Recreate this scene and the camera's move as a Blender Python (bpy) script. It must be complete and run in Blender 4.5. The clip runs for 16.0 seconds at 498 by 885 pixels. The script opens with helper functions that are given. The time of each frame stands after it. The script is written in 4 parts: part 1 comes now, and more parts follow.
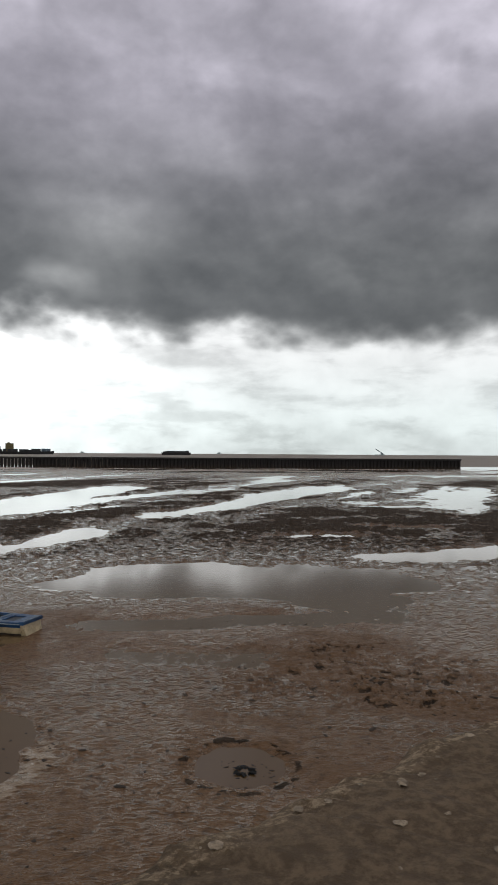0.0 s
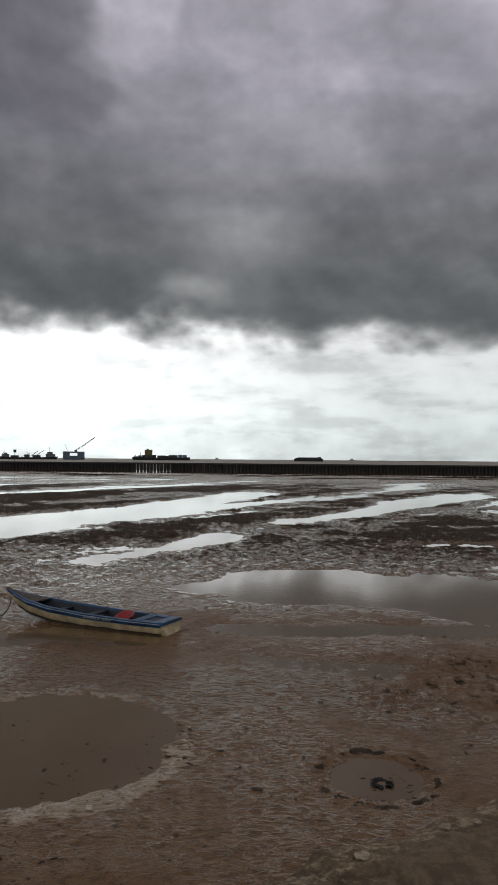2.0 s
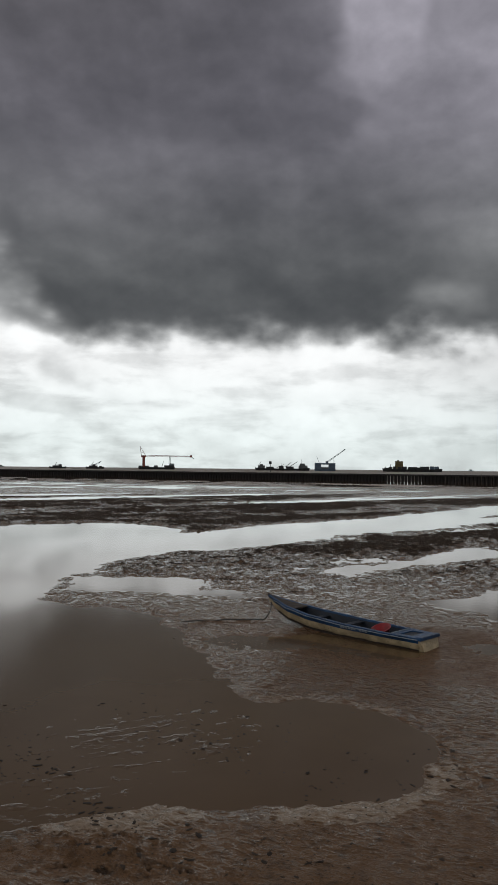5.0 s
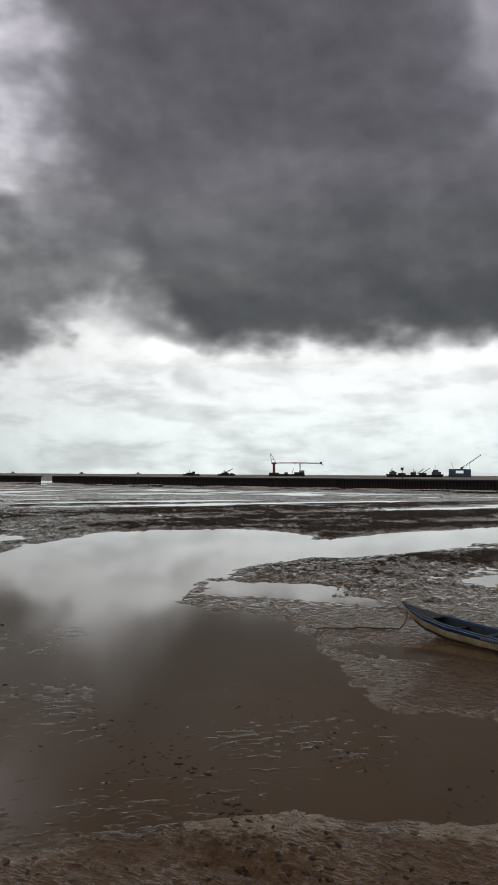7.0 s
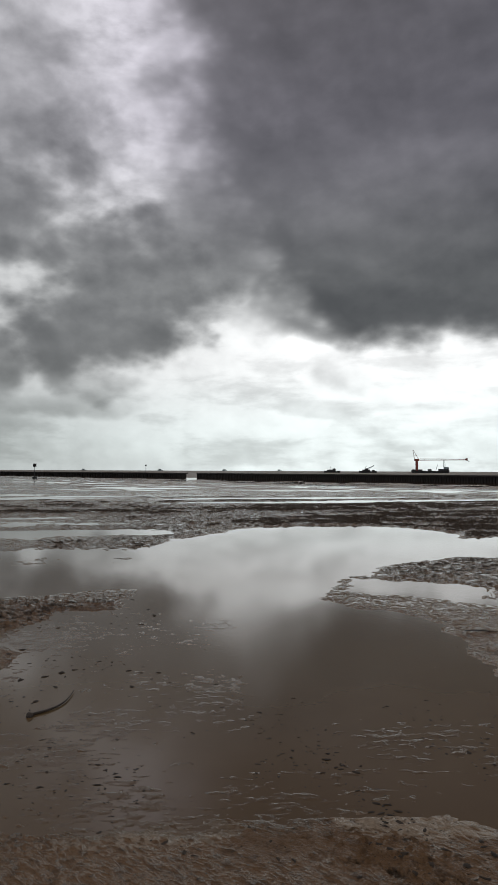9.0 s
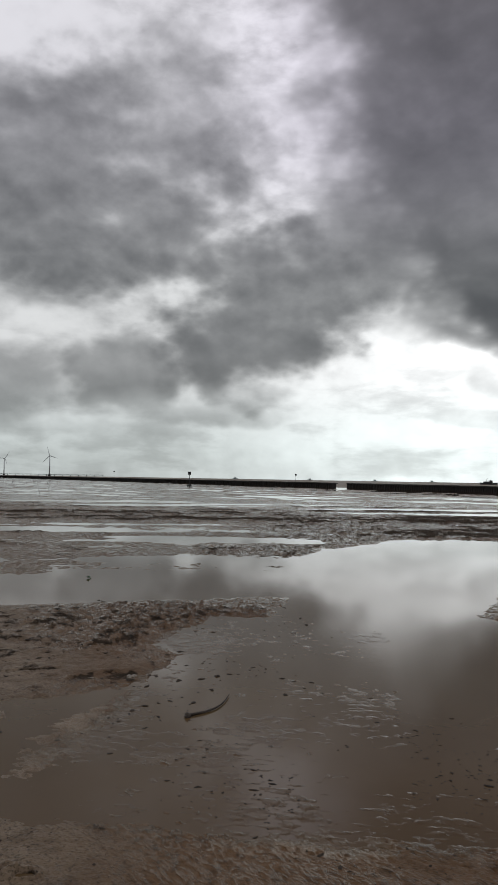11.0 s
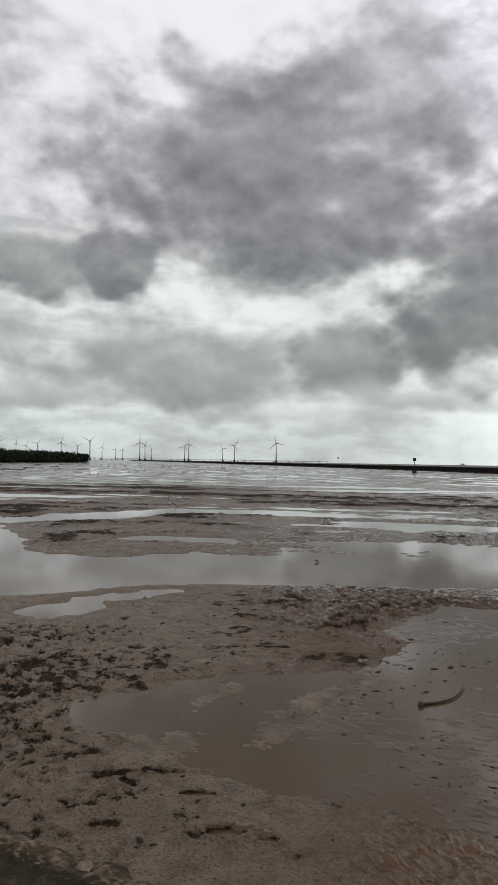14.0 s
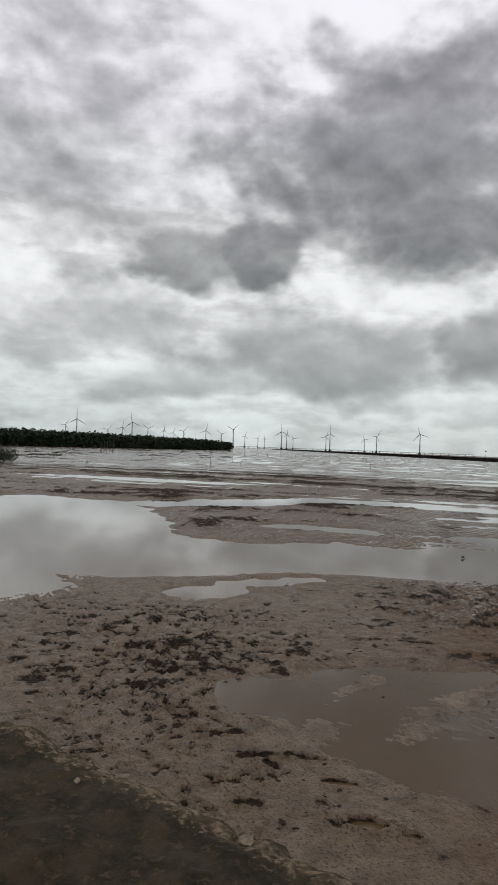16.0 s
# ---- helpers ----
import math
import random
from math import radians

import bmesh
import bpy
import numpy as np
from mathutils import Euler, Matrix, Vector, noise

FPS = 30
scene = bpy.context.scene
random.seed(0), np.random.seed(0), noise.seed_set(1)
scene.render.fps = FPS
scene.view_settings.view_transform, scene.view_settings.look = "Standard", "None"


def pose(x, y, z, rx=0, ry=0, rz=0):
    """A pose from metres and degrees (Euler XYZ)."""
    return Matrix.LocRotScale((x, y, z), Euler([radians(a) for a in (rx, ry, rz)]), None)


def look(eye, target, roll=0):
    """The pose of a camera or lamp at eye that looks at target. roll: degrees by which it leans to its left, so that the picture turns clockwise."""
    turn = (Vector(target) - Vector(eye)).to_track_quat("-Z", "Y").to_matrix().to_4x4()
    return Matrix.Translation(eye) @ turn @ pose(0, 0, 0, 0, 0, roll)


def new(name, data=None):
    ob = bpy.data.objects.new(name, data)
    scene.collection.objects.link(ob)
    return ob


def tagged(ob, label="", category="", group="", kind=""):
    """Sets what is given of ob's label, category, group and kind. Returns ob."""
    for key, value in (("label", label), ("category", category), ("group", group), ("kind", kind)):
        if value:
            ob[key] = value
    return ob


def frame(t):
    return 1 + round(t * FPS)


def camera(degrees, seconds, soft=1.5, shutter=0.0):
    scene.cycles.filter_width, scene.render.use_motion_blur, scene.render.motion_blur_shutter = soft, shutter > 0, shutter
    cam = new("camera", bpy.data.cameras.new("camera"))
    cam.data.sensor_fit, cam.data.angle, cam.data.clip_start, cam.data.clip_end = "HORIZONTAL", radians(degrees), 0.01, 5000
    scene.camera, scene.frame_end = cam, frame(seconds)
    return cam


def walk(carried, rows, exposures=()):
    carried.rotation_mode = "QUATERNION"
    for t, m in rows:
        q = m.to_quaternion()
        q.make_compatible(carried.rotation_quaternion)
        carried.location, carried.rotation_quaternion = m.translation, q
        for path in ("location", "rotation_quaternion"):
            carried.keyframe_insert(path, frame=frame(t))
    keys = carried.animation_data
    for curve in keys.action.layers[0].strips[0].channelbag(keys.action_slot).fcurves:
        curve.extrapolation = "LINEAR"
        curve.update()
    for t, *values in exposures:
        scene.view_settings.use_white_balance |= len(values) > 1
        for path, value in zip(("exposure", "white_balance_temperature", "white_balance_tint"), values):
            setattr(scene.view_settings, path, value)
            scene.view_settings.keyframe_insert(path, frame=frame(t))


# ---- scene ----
cam = camera(36.86, 16.0, soft=1.05)
# seconds, eye x y z, heading (left positive), tilt up, lean to the right
ROWS = [
    (0.0, 0.020, 0.041, 2.999, -9.26, 0.85, -0.35),
    (0.5, 0.012, 0.033, 3.005, -6.06, 0.92, -0.36),
    (1.0, 0.004, 0.026, 3.008, -3.40, 1.16, -0.52),
    (1.5, -0.006, 0.022, 3.009, -1.34, 0.93, -0.60),
    (2.0, -0.015, 0.018, 3.008, 0.86, 1.27, -0.46),
    (2.5, -0.030, 0.014, 3.011, 4.34, 1.58, -0.23),
    (3.0, -0.045, 0.013, 3.006, 7.21, 1.81, -0.39),
    (3.5, -0.060, -0.003, 3.004, 9.89, 1.86, -0.51),
    (4.0, -0.074, -0.003, 3.012, 13.79, 2.11, -0.67),
    (4.5, -0.087, -0.012, 3.012, 17.05, 2.01, -0.60),
    (5.0, -0.097, -0.019, 3.011, 19.87, 1.98, -0.58),
    (7.5, -0.144, -0.039, 3.000, 32.30, 2.39, -0.34),
    (8.0, -0.150, -0.052, 3.001, 34.94, 2.24, -0.36),
    (8.5, -0.154, -0.062, 3.003, 37.68, 2.14, -0.21),
    (9.0, -0.164, -0.076, 2.999, 40.53, 2.14, -0.23),
    (9.5, -0.185, -0.084, 3.004, 43.92, 2.41, -0.48),
    (12.0, -0.223, -0.138, 2.991, 56.86, 2.60, -1.11),
    (12.5, -0.225, -0.154, 2.993, 59.82, 2.42, -1.16),
    (13.0, -0.230, -0.165, 2.995, 63.19, 2.06, -1.11),
    (13.5, -0.231, -0.172, 2.991, 65.68, 1.62, -0.99),
    (14.0, -0.242, -0.183, 2.990, 68.99, 1.43, -0.95),
    (14.5, -0.246, -0.201, 2.980, 71.65, 1.16, -1.13),
    (15.0, -0.256, -0.218, 2.982, 75.14, 0.41, -1.57),
    (15.5, -0.259, -0.233, 2.983, 78.25, 0.32, -1.80),
    (16.0, -0.258, -0.240, 2.982, 79.77, 0.37, -2.14),
]
walk(cam, [(t, pose(x, y, z, 90 + tilt, 0, yaw) @ pose(0, 0, 0, 0, 0, -lean)) for t, x, y, z, yaw, tilt, lean in ROWS],
     exposures=[(0.0, 0.62), (0.5, 0.46), (1.0, 0.29), (1.5, 0.34), (2.5, 0.42), (3.0, 0.36), (3.5, 0.12), (4.0, 0.02), (5.2, 0.0), (9.0, 0.14), (12.5, 0.40), (16.0, 0.60)])

# ---- sky and light ----
world = bpy.data.worlds.new("overcast_sky")
scene.world = world
world.use_nodes = True
WT = world.node_tree
WT.nodes.clear()


class Net:
    """Short-hand for wiring a node tree."""

    def __init__(self, tree):
        self.t = tree

    def node(self, kind, **props):
        n = self.t.nodes.new(kind)
        for k, v in props.items():
            if k == "operation":
                n.operation = v
            elif k == "data_type":
                n.data_type = v
            elif k == "interpolation_type":
                n.interpolation_type = v
            elif k == "noise_dimensions":
                n.noise_dimensions = v
            elif k == "blend_type":
                n.blend_type = v
            elif k == "feature":
                n.feature = v
        return n

    def put(self, sock, v):
        if isinstance(v, bpy.types.NodeSocket):
            self.t.links.new(v, sock)
        else:
            sock.default_value = v

    def math(self, op, a, b=0.0, c=0.0, clamp=False):
        n = self.node("ShaderNodeMath", operation=op)
        n.use_clamp = clamp
        for s, v in zip(n.inputs, (a, b, c)):
            self.put(s, v)
        return n.outputs[0]

    def vmath(self, op, a, b):
        n = self.node("ShaderNodeVectorMath", operation=op)
        self.put(n.inputs[0], a)
        self.put(n.inputs[1], b)
        return n.outputs[0]

    def ramp(self, v, lo, hi, to0=0.0, to1=1.0, smooth=True):
        n = self.node("ShaderNodeMapRange", interpolation_type="SMOOTHSTEP" if smooth else "LINEAR")
        for s, x in zip(n.inputs, (v, lo, hi, to0, to1)):
            self.put(s, x)
        return n.outputs[0]

    def mix(self, f, a, b, blend="MIX"):
        n = self.node("ShaderNodeMix", data_type="RGBA", blend_type=blend)
        self.put(n.inputs[0], f)
        for s, v in ((n.inputs[6], a), (n.inputs[7], b)):
            self.put(s, v if isinstance(v, bpy.types.NodeSocket) or len(v) == 4 else (*v, 1))
        return n.outputs[2]

    def noise(self, vec, scale, detail=5.0, rough=0.5, distort=0.0):
        n = self.node("ShaderNodeTexNoise", noise_dimensions="3D")
        if vec is not None:
            self.put(n.inputs["Vector"], vec)
        self.put(n.inputs["Scale"], scale)
        self.put(n.inputs["Detail"], detail)
        self.put(n.inputs["Roughness"], rough)
        self.put(n.inputs["Distortion"], distort)
        return n.outputs[0]


W = Net(WT)
way = W.node("ShaderNodeTexCoord").outputs["Generated"]
xyz = W.node("ShaderNodeSeparateXYZ")
W.put(xyz.inputs[0], way)
az0 = W.math("MULTIPLY", W.math("ARCTAN2", W.math("MULTIPLY", xyz.outputs[0], -1.0), xyz.outputs[1]), 57.2958)
el0 = W.math("MULTIPLY", W.math("ARCSINE", xyz.outputs[2]), 57.2958)
flat = W.node("ShaderNodeMapping")
W.put(flat.inputs["Vector"], way)
flat.inputs["Scale"].default_value = (1.0, 1.0, 1.45)
fv = flat.outputs[0]


def moved(vec, dx, dy, dz, scale=(1.0, 1.0, 1.0)):
    m = W.node("ShaderNodeMapping")
    W.put(m.inputs["Vector"], vec)
    m.inputs["Location"].default_value = (dx, dy, dz)
    m.inputs["Scale"].default_value = scale
    return m.outputs[0]


def centred(v, amount):
    return W.math("MULTIPLY", W.math("SUBTRACT", v, 0.5), amount)


def puffs(vec, scale):
    n = W.node("ShaderNodeTexVoronoi", feature="SMOOTH_F1")
    W.put(n.inputs["Vector"], vec)
    for k, q in (("Scale", scale), ("Detail", 2.0), ("Roughness", 0.45), ("Lacunarity", 2.2), ("Smoothness", 1.0)):
        n.inputs[k].default_value = q
    return W.math("SUBTRACT", 0.85, n.outputs["Distance"])


shifted = moved(fv, 3.7, 1.3, 5.1)
az = W.math("ADD", az0, centred(W.noise(fv, 5.0, 3.0, 0.5), 9.0))
el = W.math("ADD", el0, centred(W.noise(shifted, 5.5, 3.0, 0.5), 6.0))
wrinkle = W.noise(fv, 9.0, 8.0, 0.50, 0.1)
billow = W.math("ADD", W.math("MULTIPLY", wrinkle, 0.62), W.math("MULTIPLY", puffs(fv, 15.0), 0.38))
lit = W.math("SUBTRACT", W.noise(moved(fv, 0.008, 0.004, 0.022), 9.0, 8.0, 0.50, 0.1), wrinkle)
broad = W.noise(shifted, 4.0, 5.0, 0.52, 0.2)
streak = W.noise(moved(way, 0, 0, 0, (1.0, 1.0, 3.6)), 9.0, 7.0, 0.55, 0.2)
edge = W.math("MULTIPLY", W.math("SUBTRACT", billow, 0.45), 1.7)


def bank(stops, a, e, wa, up, down, value, soft, cover):
    """One cloud over the sky so far: heading, height, half width, reach up and down (degrees), light in stops."""
    x = W.math("DIVIDE", W.math("SUBTRACT", az, float(a)), float(wa))
    v = W.math("SUBTRACT", el, float(e))
    y = W.math("MAXIMUM", W.math("DIVIDE", v, float(up)), W.math("DIVIDE", v, -float(down)))
    d = W.math("SQRT", W.math("ADD", W.math("MULTIPLY", x, x), W.math("MULTIPLY", y, y)))
    cov = W.math("MULTIPLY", W.ramp(W.math("ADD", W.math("SUBTRACT", 1.12, d), edge), -0.7 * soft, 0.7 * soft), float(cover))
    shade = W.ramp(v, -float(down), float(up), value - 0.22, value + 0.34)
    return W.math("MULTIPLY_ADD", cov, W.math("SUBTRACT", shade, stops), stops)


# the high pale cover, brightest low down towards the hidden sun
low = W.math("ADD", W.ramp(az0, -14.0, 16.0, -0.85, -0.12), W.ramp(az0, 34.0, 62.0, 0.0, -1.0))
high = W.math("ADD", W.ramp(az0, 44.0, 68.0, -0.98, -1.18), W.ramp(el0, 22.0, 32.0, 0.0, 0.08))
stops = W.math("ADD", low, W.math("MULTIPLY", W.ramp(el0, 9.0, 15.0), W.math("SUBTRACT", high, low)))
stops = W.math("ADD", stops, W.ramp(el0, 3.8, 0.4, 0.0, -0.26))
stops = W.math("ADD", stops, W.math("MULTIPLY", W.ramp(streak, 0.44, 0.66, 0.10, -0.26), W.ramp(az0, 48.0, 66.0, 1.2, 1.3)))
stops = W.math("ADD", stops, W.math("MULTIPLY", centred(broad, 0.9), W.ramp(az0, 44.0, 66.0, 0.25, 1.0)))
# heading, height, half width, reach up, reach down, stops, softness, cover
BROKEN = [
    (92, 22, 9, 6, 5, -1.75, 1.2, 0.7), (92, 9, 7, 2.6, 2.2, -2.0, 0.9, 0.7), (73, 31.5, 10, 4, 3.5, -0.45, 0.9, 0.9),
    (52.5, 24.5, 4.5, 4, 4, -0.75, 0.8, 0.8), (58, 26, 6.5, 4.5, 4, -2.2, 1.0, 0.85), (68.5, 21, 12.5, 7.2, 7.0, -2.75, 0.75, 0.92),
    (59.5, 17, 7, 3.6, 3.0, -2.7, 0.7, 0.9), (84.8, 13.8, 5.4, 1.7, 1.9, -2.55, 0.45, 0.85), (79.2, 14.0, 3.0, 2.2, 1.8, -2.75, 0.35, 0.9),
    (74, 6.8, 9, 3.8, 2.8, -2.2, 0.7, 0.85), (61.5, 8.2, 4.8, 3.0, 2.8, -2.4, 0.4, 0.9),
]
SMALL = [
    (57, 5.0, 7, 1.4, 1.0, -1.75, 0.8, 0.7), (68, 12.2, 6, 1.3, 1.1, -0.85, 0.9, 0.7), (86, 4.2, 7, 1.2, 0.9, -1.9, 0.9, 0.7),
    (96, 29, 6, 4, 4, -1.6, 1.0, 0.6), (66, 3.4, 6, 0.9, 0.7, -1.7, 0.8, 0.5), (50.4, 11.5, 6.8, 6.0, 5.0, -2.85, 0.45, 0.94),
    (45.2, 16.5, 3.2, 3.4, 4, -2.6, 0.7, 0.7), (52, 6.6, 3.5, 0.9, 0.7, -1.3, 0.8, 0.5), (33.5, 7.2, 2.2, 1.2, 0.9, -0.75, 0.8, 0.7),
]
for row in BROKEN + SMALL:
    stops = bank(stops, *row)
# the deck: flat ragged base, dark below, paler above and to the right, with a steep broken side
deep = W.math("ADD", W.ramp(az0, -14.0, 10.0, -3.55, -3.85), W.ramp(el0, 12.0, 20.0, 0.0, 0.42))
pale = W.ramp(az0, 17.0, 6.0, -3.42, -2.45)
inner = W.math("ADD", deep, W.math("MULTIPLY", W.ramp(el, 17.0, 27.0), W.math("SUBTRACT", pale, deep)))
inner = W.math("ADD", inner, centred(broad, 1.25))
PALE_PATCHES = [
    (-1, 28, 12, 6, 5, -1.95, 1.2, 0.75), (10.4, 29.5, 3.6, 6, 5.0, -1.85, 0.4, 0.8), (-18, 30, 5, 4, 3, -1.5, 1.0, 0.85), (-26, 27, 6.5, 4.5, 4, -1.45, 1.0, 0.85),
    (-4.7, 25, 3.6, 4, 4, -2.0, 1.2, 0.8), (2, 18, 3.8, 6, 6, -2.3, 1.1, 0.8), (5.8, 12.0, 3.4, 1.5, 1.2, -2.0, 0.9, 0.65), (34.7, 19.4, 5.5, 4, 4, -2.75, 1.2, 0.7),
    (26.7, 21.5, 4.5, 3.5, 3, -2.85, 1.2, 0.7), (39.0, 12.0, 2.4, 2.2, 2.2, -1.5, 1.0, 0.6), (5.5, 22, 4, 6, 5, -2.5, 1.4, 0.5),
]
for row in PALE_PATCHES:
    inner = bank(inner, *row)
brim = W.math("MINIMUM", W.math("MULTIPLY_ADD", W.math("SUBTRACT", el0, 8.0), 0.68, 35.5), 44.0)
side = W.ramp(W.math("SUBTRACT", W.math("ADD", az, W.math("MULTIPLY", W.math("SUBTRACT", billow, 0.45), 17.0)), brim), 5.0, -5.0)
foot = W.ramp(W.math("ADD", W.math("ADD", el0, centred(W.noise(shifted, 5.5, 3.0, 0.5), 2.4)), W.math("MULTIPLY", W.math("SUBTRACT", billow, 0.45), 5.0)), W.ramp(az0, -20.0, 15.0, 7.3, 8.4), W.ramp(az0, -20.0, 15.0, 10.2, 11.2))
deck = W.math("MULTIPLY", foot, W.math("MULTIPLY", side, W.ramp(az, -140.0, -90.0)))
stops = W.math("MULTIPLY_ADD", deck, W.math("SUBTRACT", inner, stops), stops)
# relief of the cloud faces, weak in the far strip
face = W.math("ADD", W.math("MULTIPLY", lit, 2.6), W.math("MULTIPLY", W.math("SUBTRACT", billow, 0.45), -1.3))
stops = W.math("ADD", stops, W.math("MULTIPLY", face, W.math("MULTIPLY", W.ramp(el0, 7.0, 13.0, 0.5, 1.0), W.math("MULTIPLY_ADD", deck, -0.3, 1.0))))
cap = W.math("ADD", W.ramp(az0, -14.0, 14.0, -0.62, 0.05), W.ramp(az0, 36.0, 64.0, 0.0, -0.74))
stops = W.math("SMOOTH_MIN", stops, cap, 0.6)
over = W.ramp(az0, 60.0, 30.0, -2.0, -2.6)
stops = W.math("MULTIPLY_ADD", W.ramp(el0, 34.0, 52.0), W.math("SUBTRACT", over, stops), stops)
glow = W.math("POWER", 2.0, stops)
tint = W.mix(W.ramp(el0, 1.0, 9.0), (0.900, 0.985, 0.985), (0.972, 0.985, 0.985))
tint = W.mix(W.math("MULTIPLY", W.ramp(el0, 13.0, 27.0), W.ramp(az0, 62.0, 38.0, 0.42, 1.0)), tint, (1.0, 0.952, 1.085))
tint = W.mix(W.ramp(el0, 33.0, 45.0), tint, (1.0, 0.97, 0.93))
cloud = W.mix(1.0, tint, glow, "MULTIPLY")
sky = W.node("ShaderNodeTexSky")
sky.sky_type = "NISHITA"
sky.sun_disc = False
sky.sun_elevation, sky.sun_rotation = radians(48), radians(-40)
clear = W.mix(1.0, sky.outputs[0], (0.12, 0.12, 0.12), "MULTIPLY")
bg = W.node("ShaderNodeBackground")
W.put(bg.inputs[0], W.mix(0.975, clear, cloud))
bg.inputs[1].default_value = 1.0
out = W.node("ShaderNodeOutputWorld")
W.put(out.inputs[0], bg.outputs[0])

sun = new("sun", bpy.data.lights.new("sun", "SUN"))
sun.data.energy, sun.data.angle, sun.data.color = 0.25, radians(30), (1.0, 0.96, 0.9)
sun.matrix_world = look((0, 0, 50), (-26, -31, 5))

# ---- materials ----


def material(name):
    m = bpy.data.materials.new(name)
    m.use_nodes = True
    n = Net(m.node_tree)
    return m, n, m.node_tree.nodes["Principled BSDF"]


def place(n, sx=1.0, sy=1.0, sz=1.0, rz=0.0):
    c = n.node("ShaderNodeTexCoord").outputs["Object"]
    mp = n.node("ShaderNodeMapping")
    n.put(mp.inputs["Vector"], c)
    mp.inputs["Scale"].default_value = (sx, sy, sz)
    mp.inputs["Rotation"].default_value = (0, 0, radians(rz))
    return mp.outputs[0]


def bump(n, b, height, strength, distance):
    k = n.node("ShaderNodeBump")
    k.inputs["Strength"].default_value = strength
    k.inputs["Distance"].default_value = distance
    n.put(k.inputs["Height"], height)
    n.put(b.inputs["Normal"], k.outputs[0])


def plain(name, colour, rough=0.6, metal=0.0, vary=0.35, scale=6.0, grime=(0.05, 0.04, 0.03), dirt=0.3, relief=0.002):
    """Painted or weathered surface: two scales of tone, grime and fine relief."""
    m, n, b = material(name)
    v = place(n)
    a = n.noise(v, scale, 6.0, 0.6)
    c = n.noise(v, scale * 7.0, 4.0, 0.6)
    base = n.mix(n.ramp(a, 0.3, 0.7), [x * (1 - vary) for x in colour], [min(1, x * (1 + vary * 0.5)) for x in colour])
    base = n.mix(n.math("MULTIPLY", n.ramp(c, 0.5, 0.75), dirt), base, grime)
    n.put(b.inputs["Base Color"], base)
    n.put(b.inputs["Roughness"], n.ramp(c, 0.3, 0.7, max(0.02, rough - 0.12), min(1, rough + 0.15)))
    b.inputs["Metallic"].default_value = metal
    if relief:
        bump(n, b, c, 0.5, relief)
    return m

# wet tidal mud: brown silt, darker turned clods, a film of water in the smooth places
MUD, n, b = material("wet_mud")
v = place(n)
tone = n.noise(v, 0.22, 5.0, 0.6)
grain = n.noise(v, 9.0, 7.0, 0.68)
crumb = n.noise(v, 38.0, 4.0, 0.6)
speck = n.noise(v, 3.2, 7.0, 0.72)
film = n.noise(place(n, 1.0, 1.0, 1.0, 35.0), 5.5, 6.0, 0.74)
turn_at = n.node("ShaderNodeAttribute")
turn_at.attribute_name = "clods"
soak_at = n.node("ShaderNodeAttribute")
soak_at.attribute_name = "soak"
turned = n.ramp(n.math("ADD", turn_at.outputs["Fac"], n.math("MULTIPLY", n.math("SUBTRACT", speck, 0.5), 2.6)), 0.38, 0.66)
soak = soak_at.outputs["Fac"]
# small standing films of water
fleck = n.math("MULTIPLY", n.ramp(n.math("ADD", film, n.math("MULTIPLY", soak, 0.10)), 0.595, 0.64), n.ramp(soak, 0.05, 0.4))
flow_tone_at = n.node("ShaderNodeAttribute")
flow_tone_at.attribute_name = "flow_tone"
fleck = n.math("MULTIPLY", n.math("MULTIPLY", fleck, flow_tone_at.outputs["Fac"]), n.math("SUBTRACT", 1.0, turned))
rip = n.noise(place(n, 6.0, 12.5, 6.0, 4.0), 1.0, 3.0, 0.55, 0.35)
rip = n.math("SUBTRACT", 1.0, n.math("ABSOLUTE", n.math("MULTIPLY_ADD", rip, 4.0, -2.0)))
silt = n.mix(n.ramp(tone, 0.3, 0.7), (0.142, 0.080, 0.041), (0.188, 0.112, 0.062))
silt = n.mix(n.math("MULTIPLY", n.ramp(grain, 0.48, 0.66), 0.65), silt, (0.062, 0.042, 0.029))
silt = n.mix(n.math("MULTIPLY", n.ramp(crumb, 0.55, 0.66), 0.7), silt, (0.045, 0.031, 0.022))
dark = n.mix(n.ramp(grain, 0.35, 0.65), (0.022, 0.016, 0.011), (0.082, 0.058, 0.041))
# paler grey silt to the left: the brighter sky there painted into its colour
left_pale = n.math("SUBTRACT", 1.0, flow_tone_at.outputs["Fac"])
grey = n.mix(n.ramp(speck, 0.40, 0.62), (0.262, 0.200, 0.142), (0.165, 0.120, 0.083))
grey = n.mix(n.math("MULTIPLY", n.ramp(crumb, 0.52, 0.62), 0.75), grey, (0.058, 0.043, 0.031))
silt = n.mix(n.math("MULTIPLY", left_pale, 1.05, clamp=True), silt, grey)
froth_at = n.node("ShaderNodeAttribute")
froth_at.attribute_name = "froth"
froth = n.ramp(n.math("ADD", froth_at.outputs["Fac"], n.math("MULTIPLY", n.math("SUBTRACT", rip, 0.55), 0.9)), 0.45, 0.95)
silt = n.mix(n.math("MULTIPLY", froth, 0.85), silt, (0.34, 0.265, 0.195))
film_at = n.node("ShaderNodeAttribute")
film_at.attribute_name = "film"
sheen = n.math("MULTIPLY", n.ramp(n.math("ADD", film_at.outputs["Fac"], n.math("MULTIPLY", n.math("SUBTRACT", n.math("ADD", n.math("MULTIPLY", film, 0.5), n.math("MULTIPLY", rip, 0.3)), 0.42), 0.9)), 0.30, 0.62), n.math("SUBTRACT", 1.0, turned))
silt = n.mix(n.math("MULTIPLY", sheen, 0.75), silt, (0.104, 0.068, 0.037))
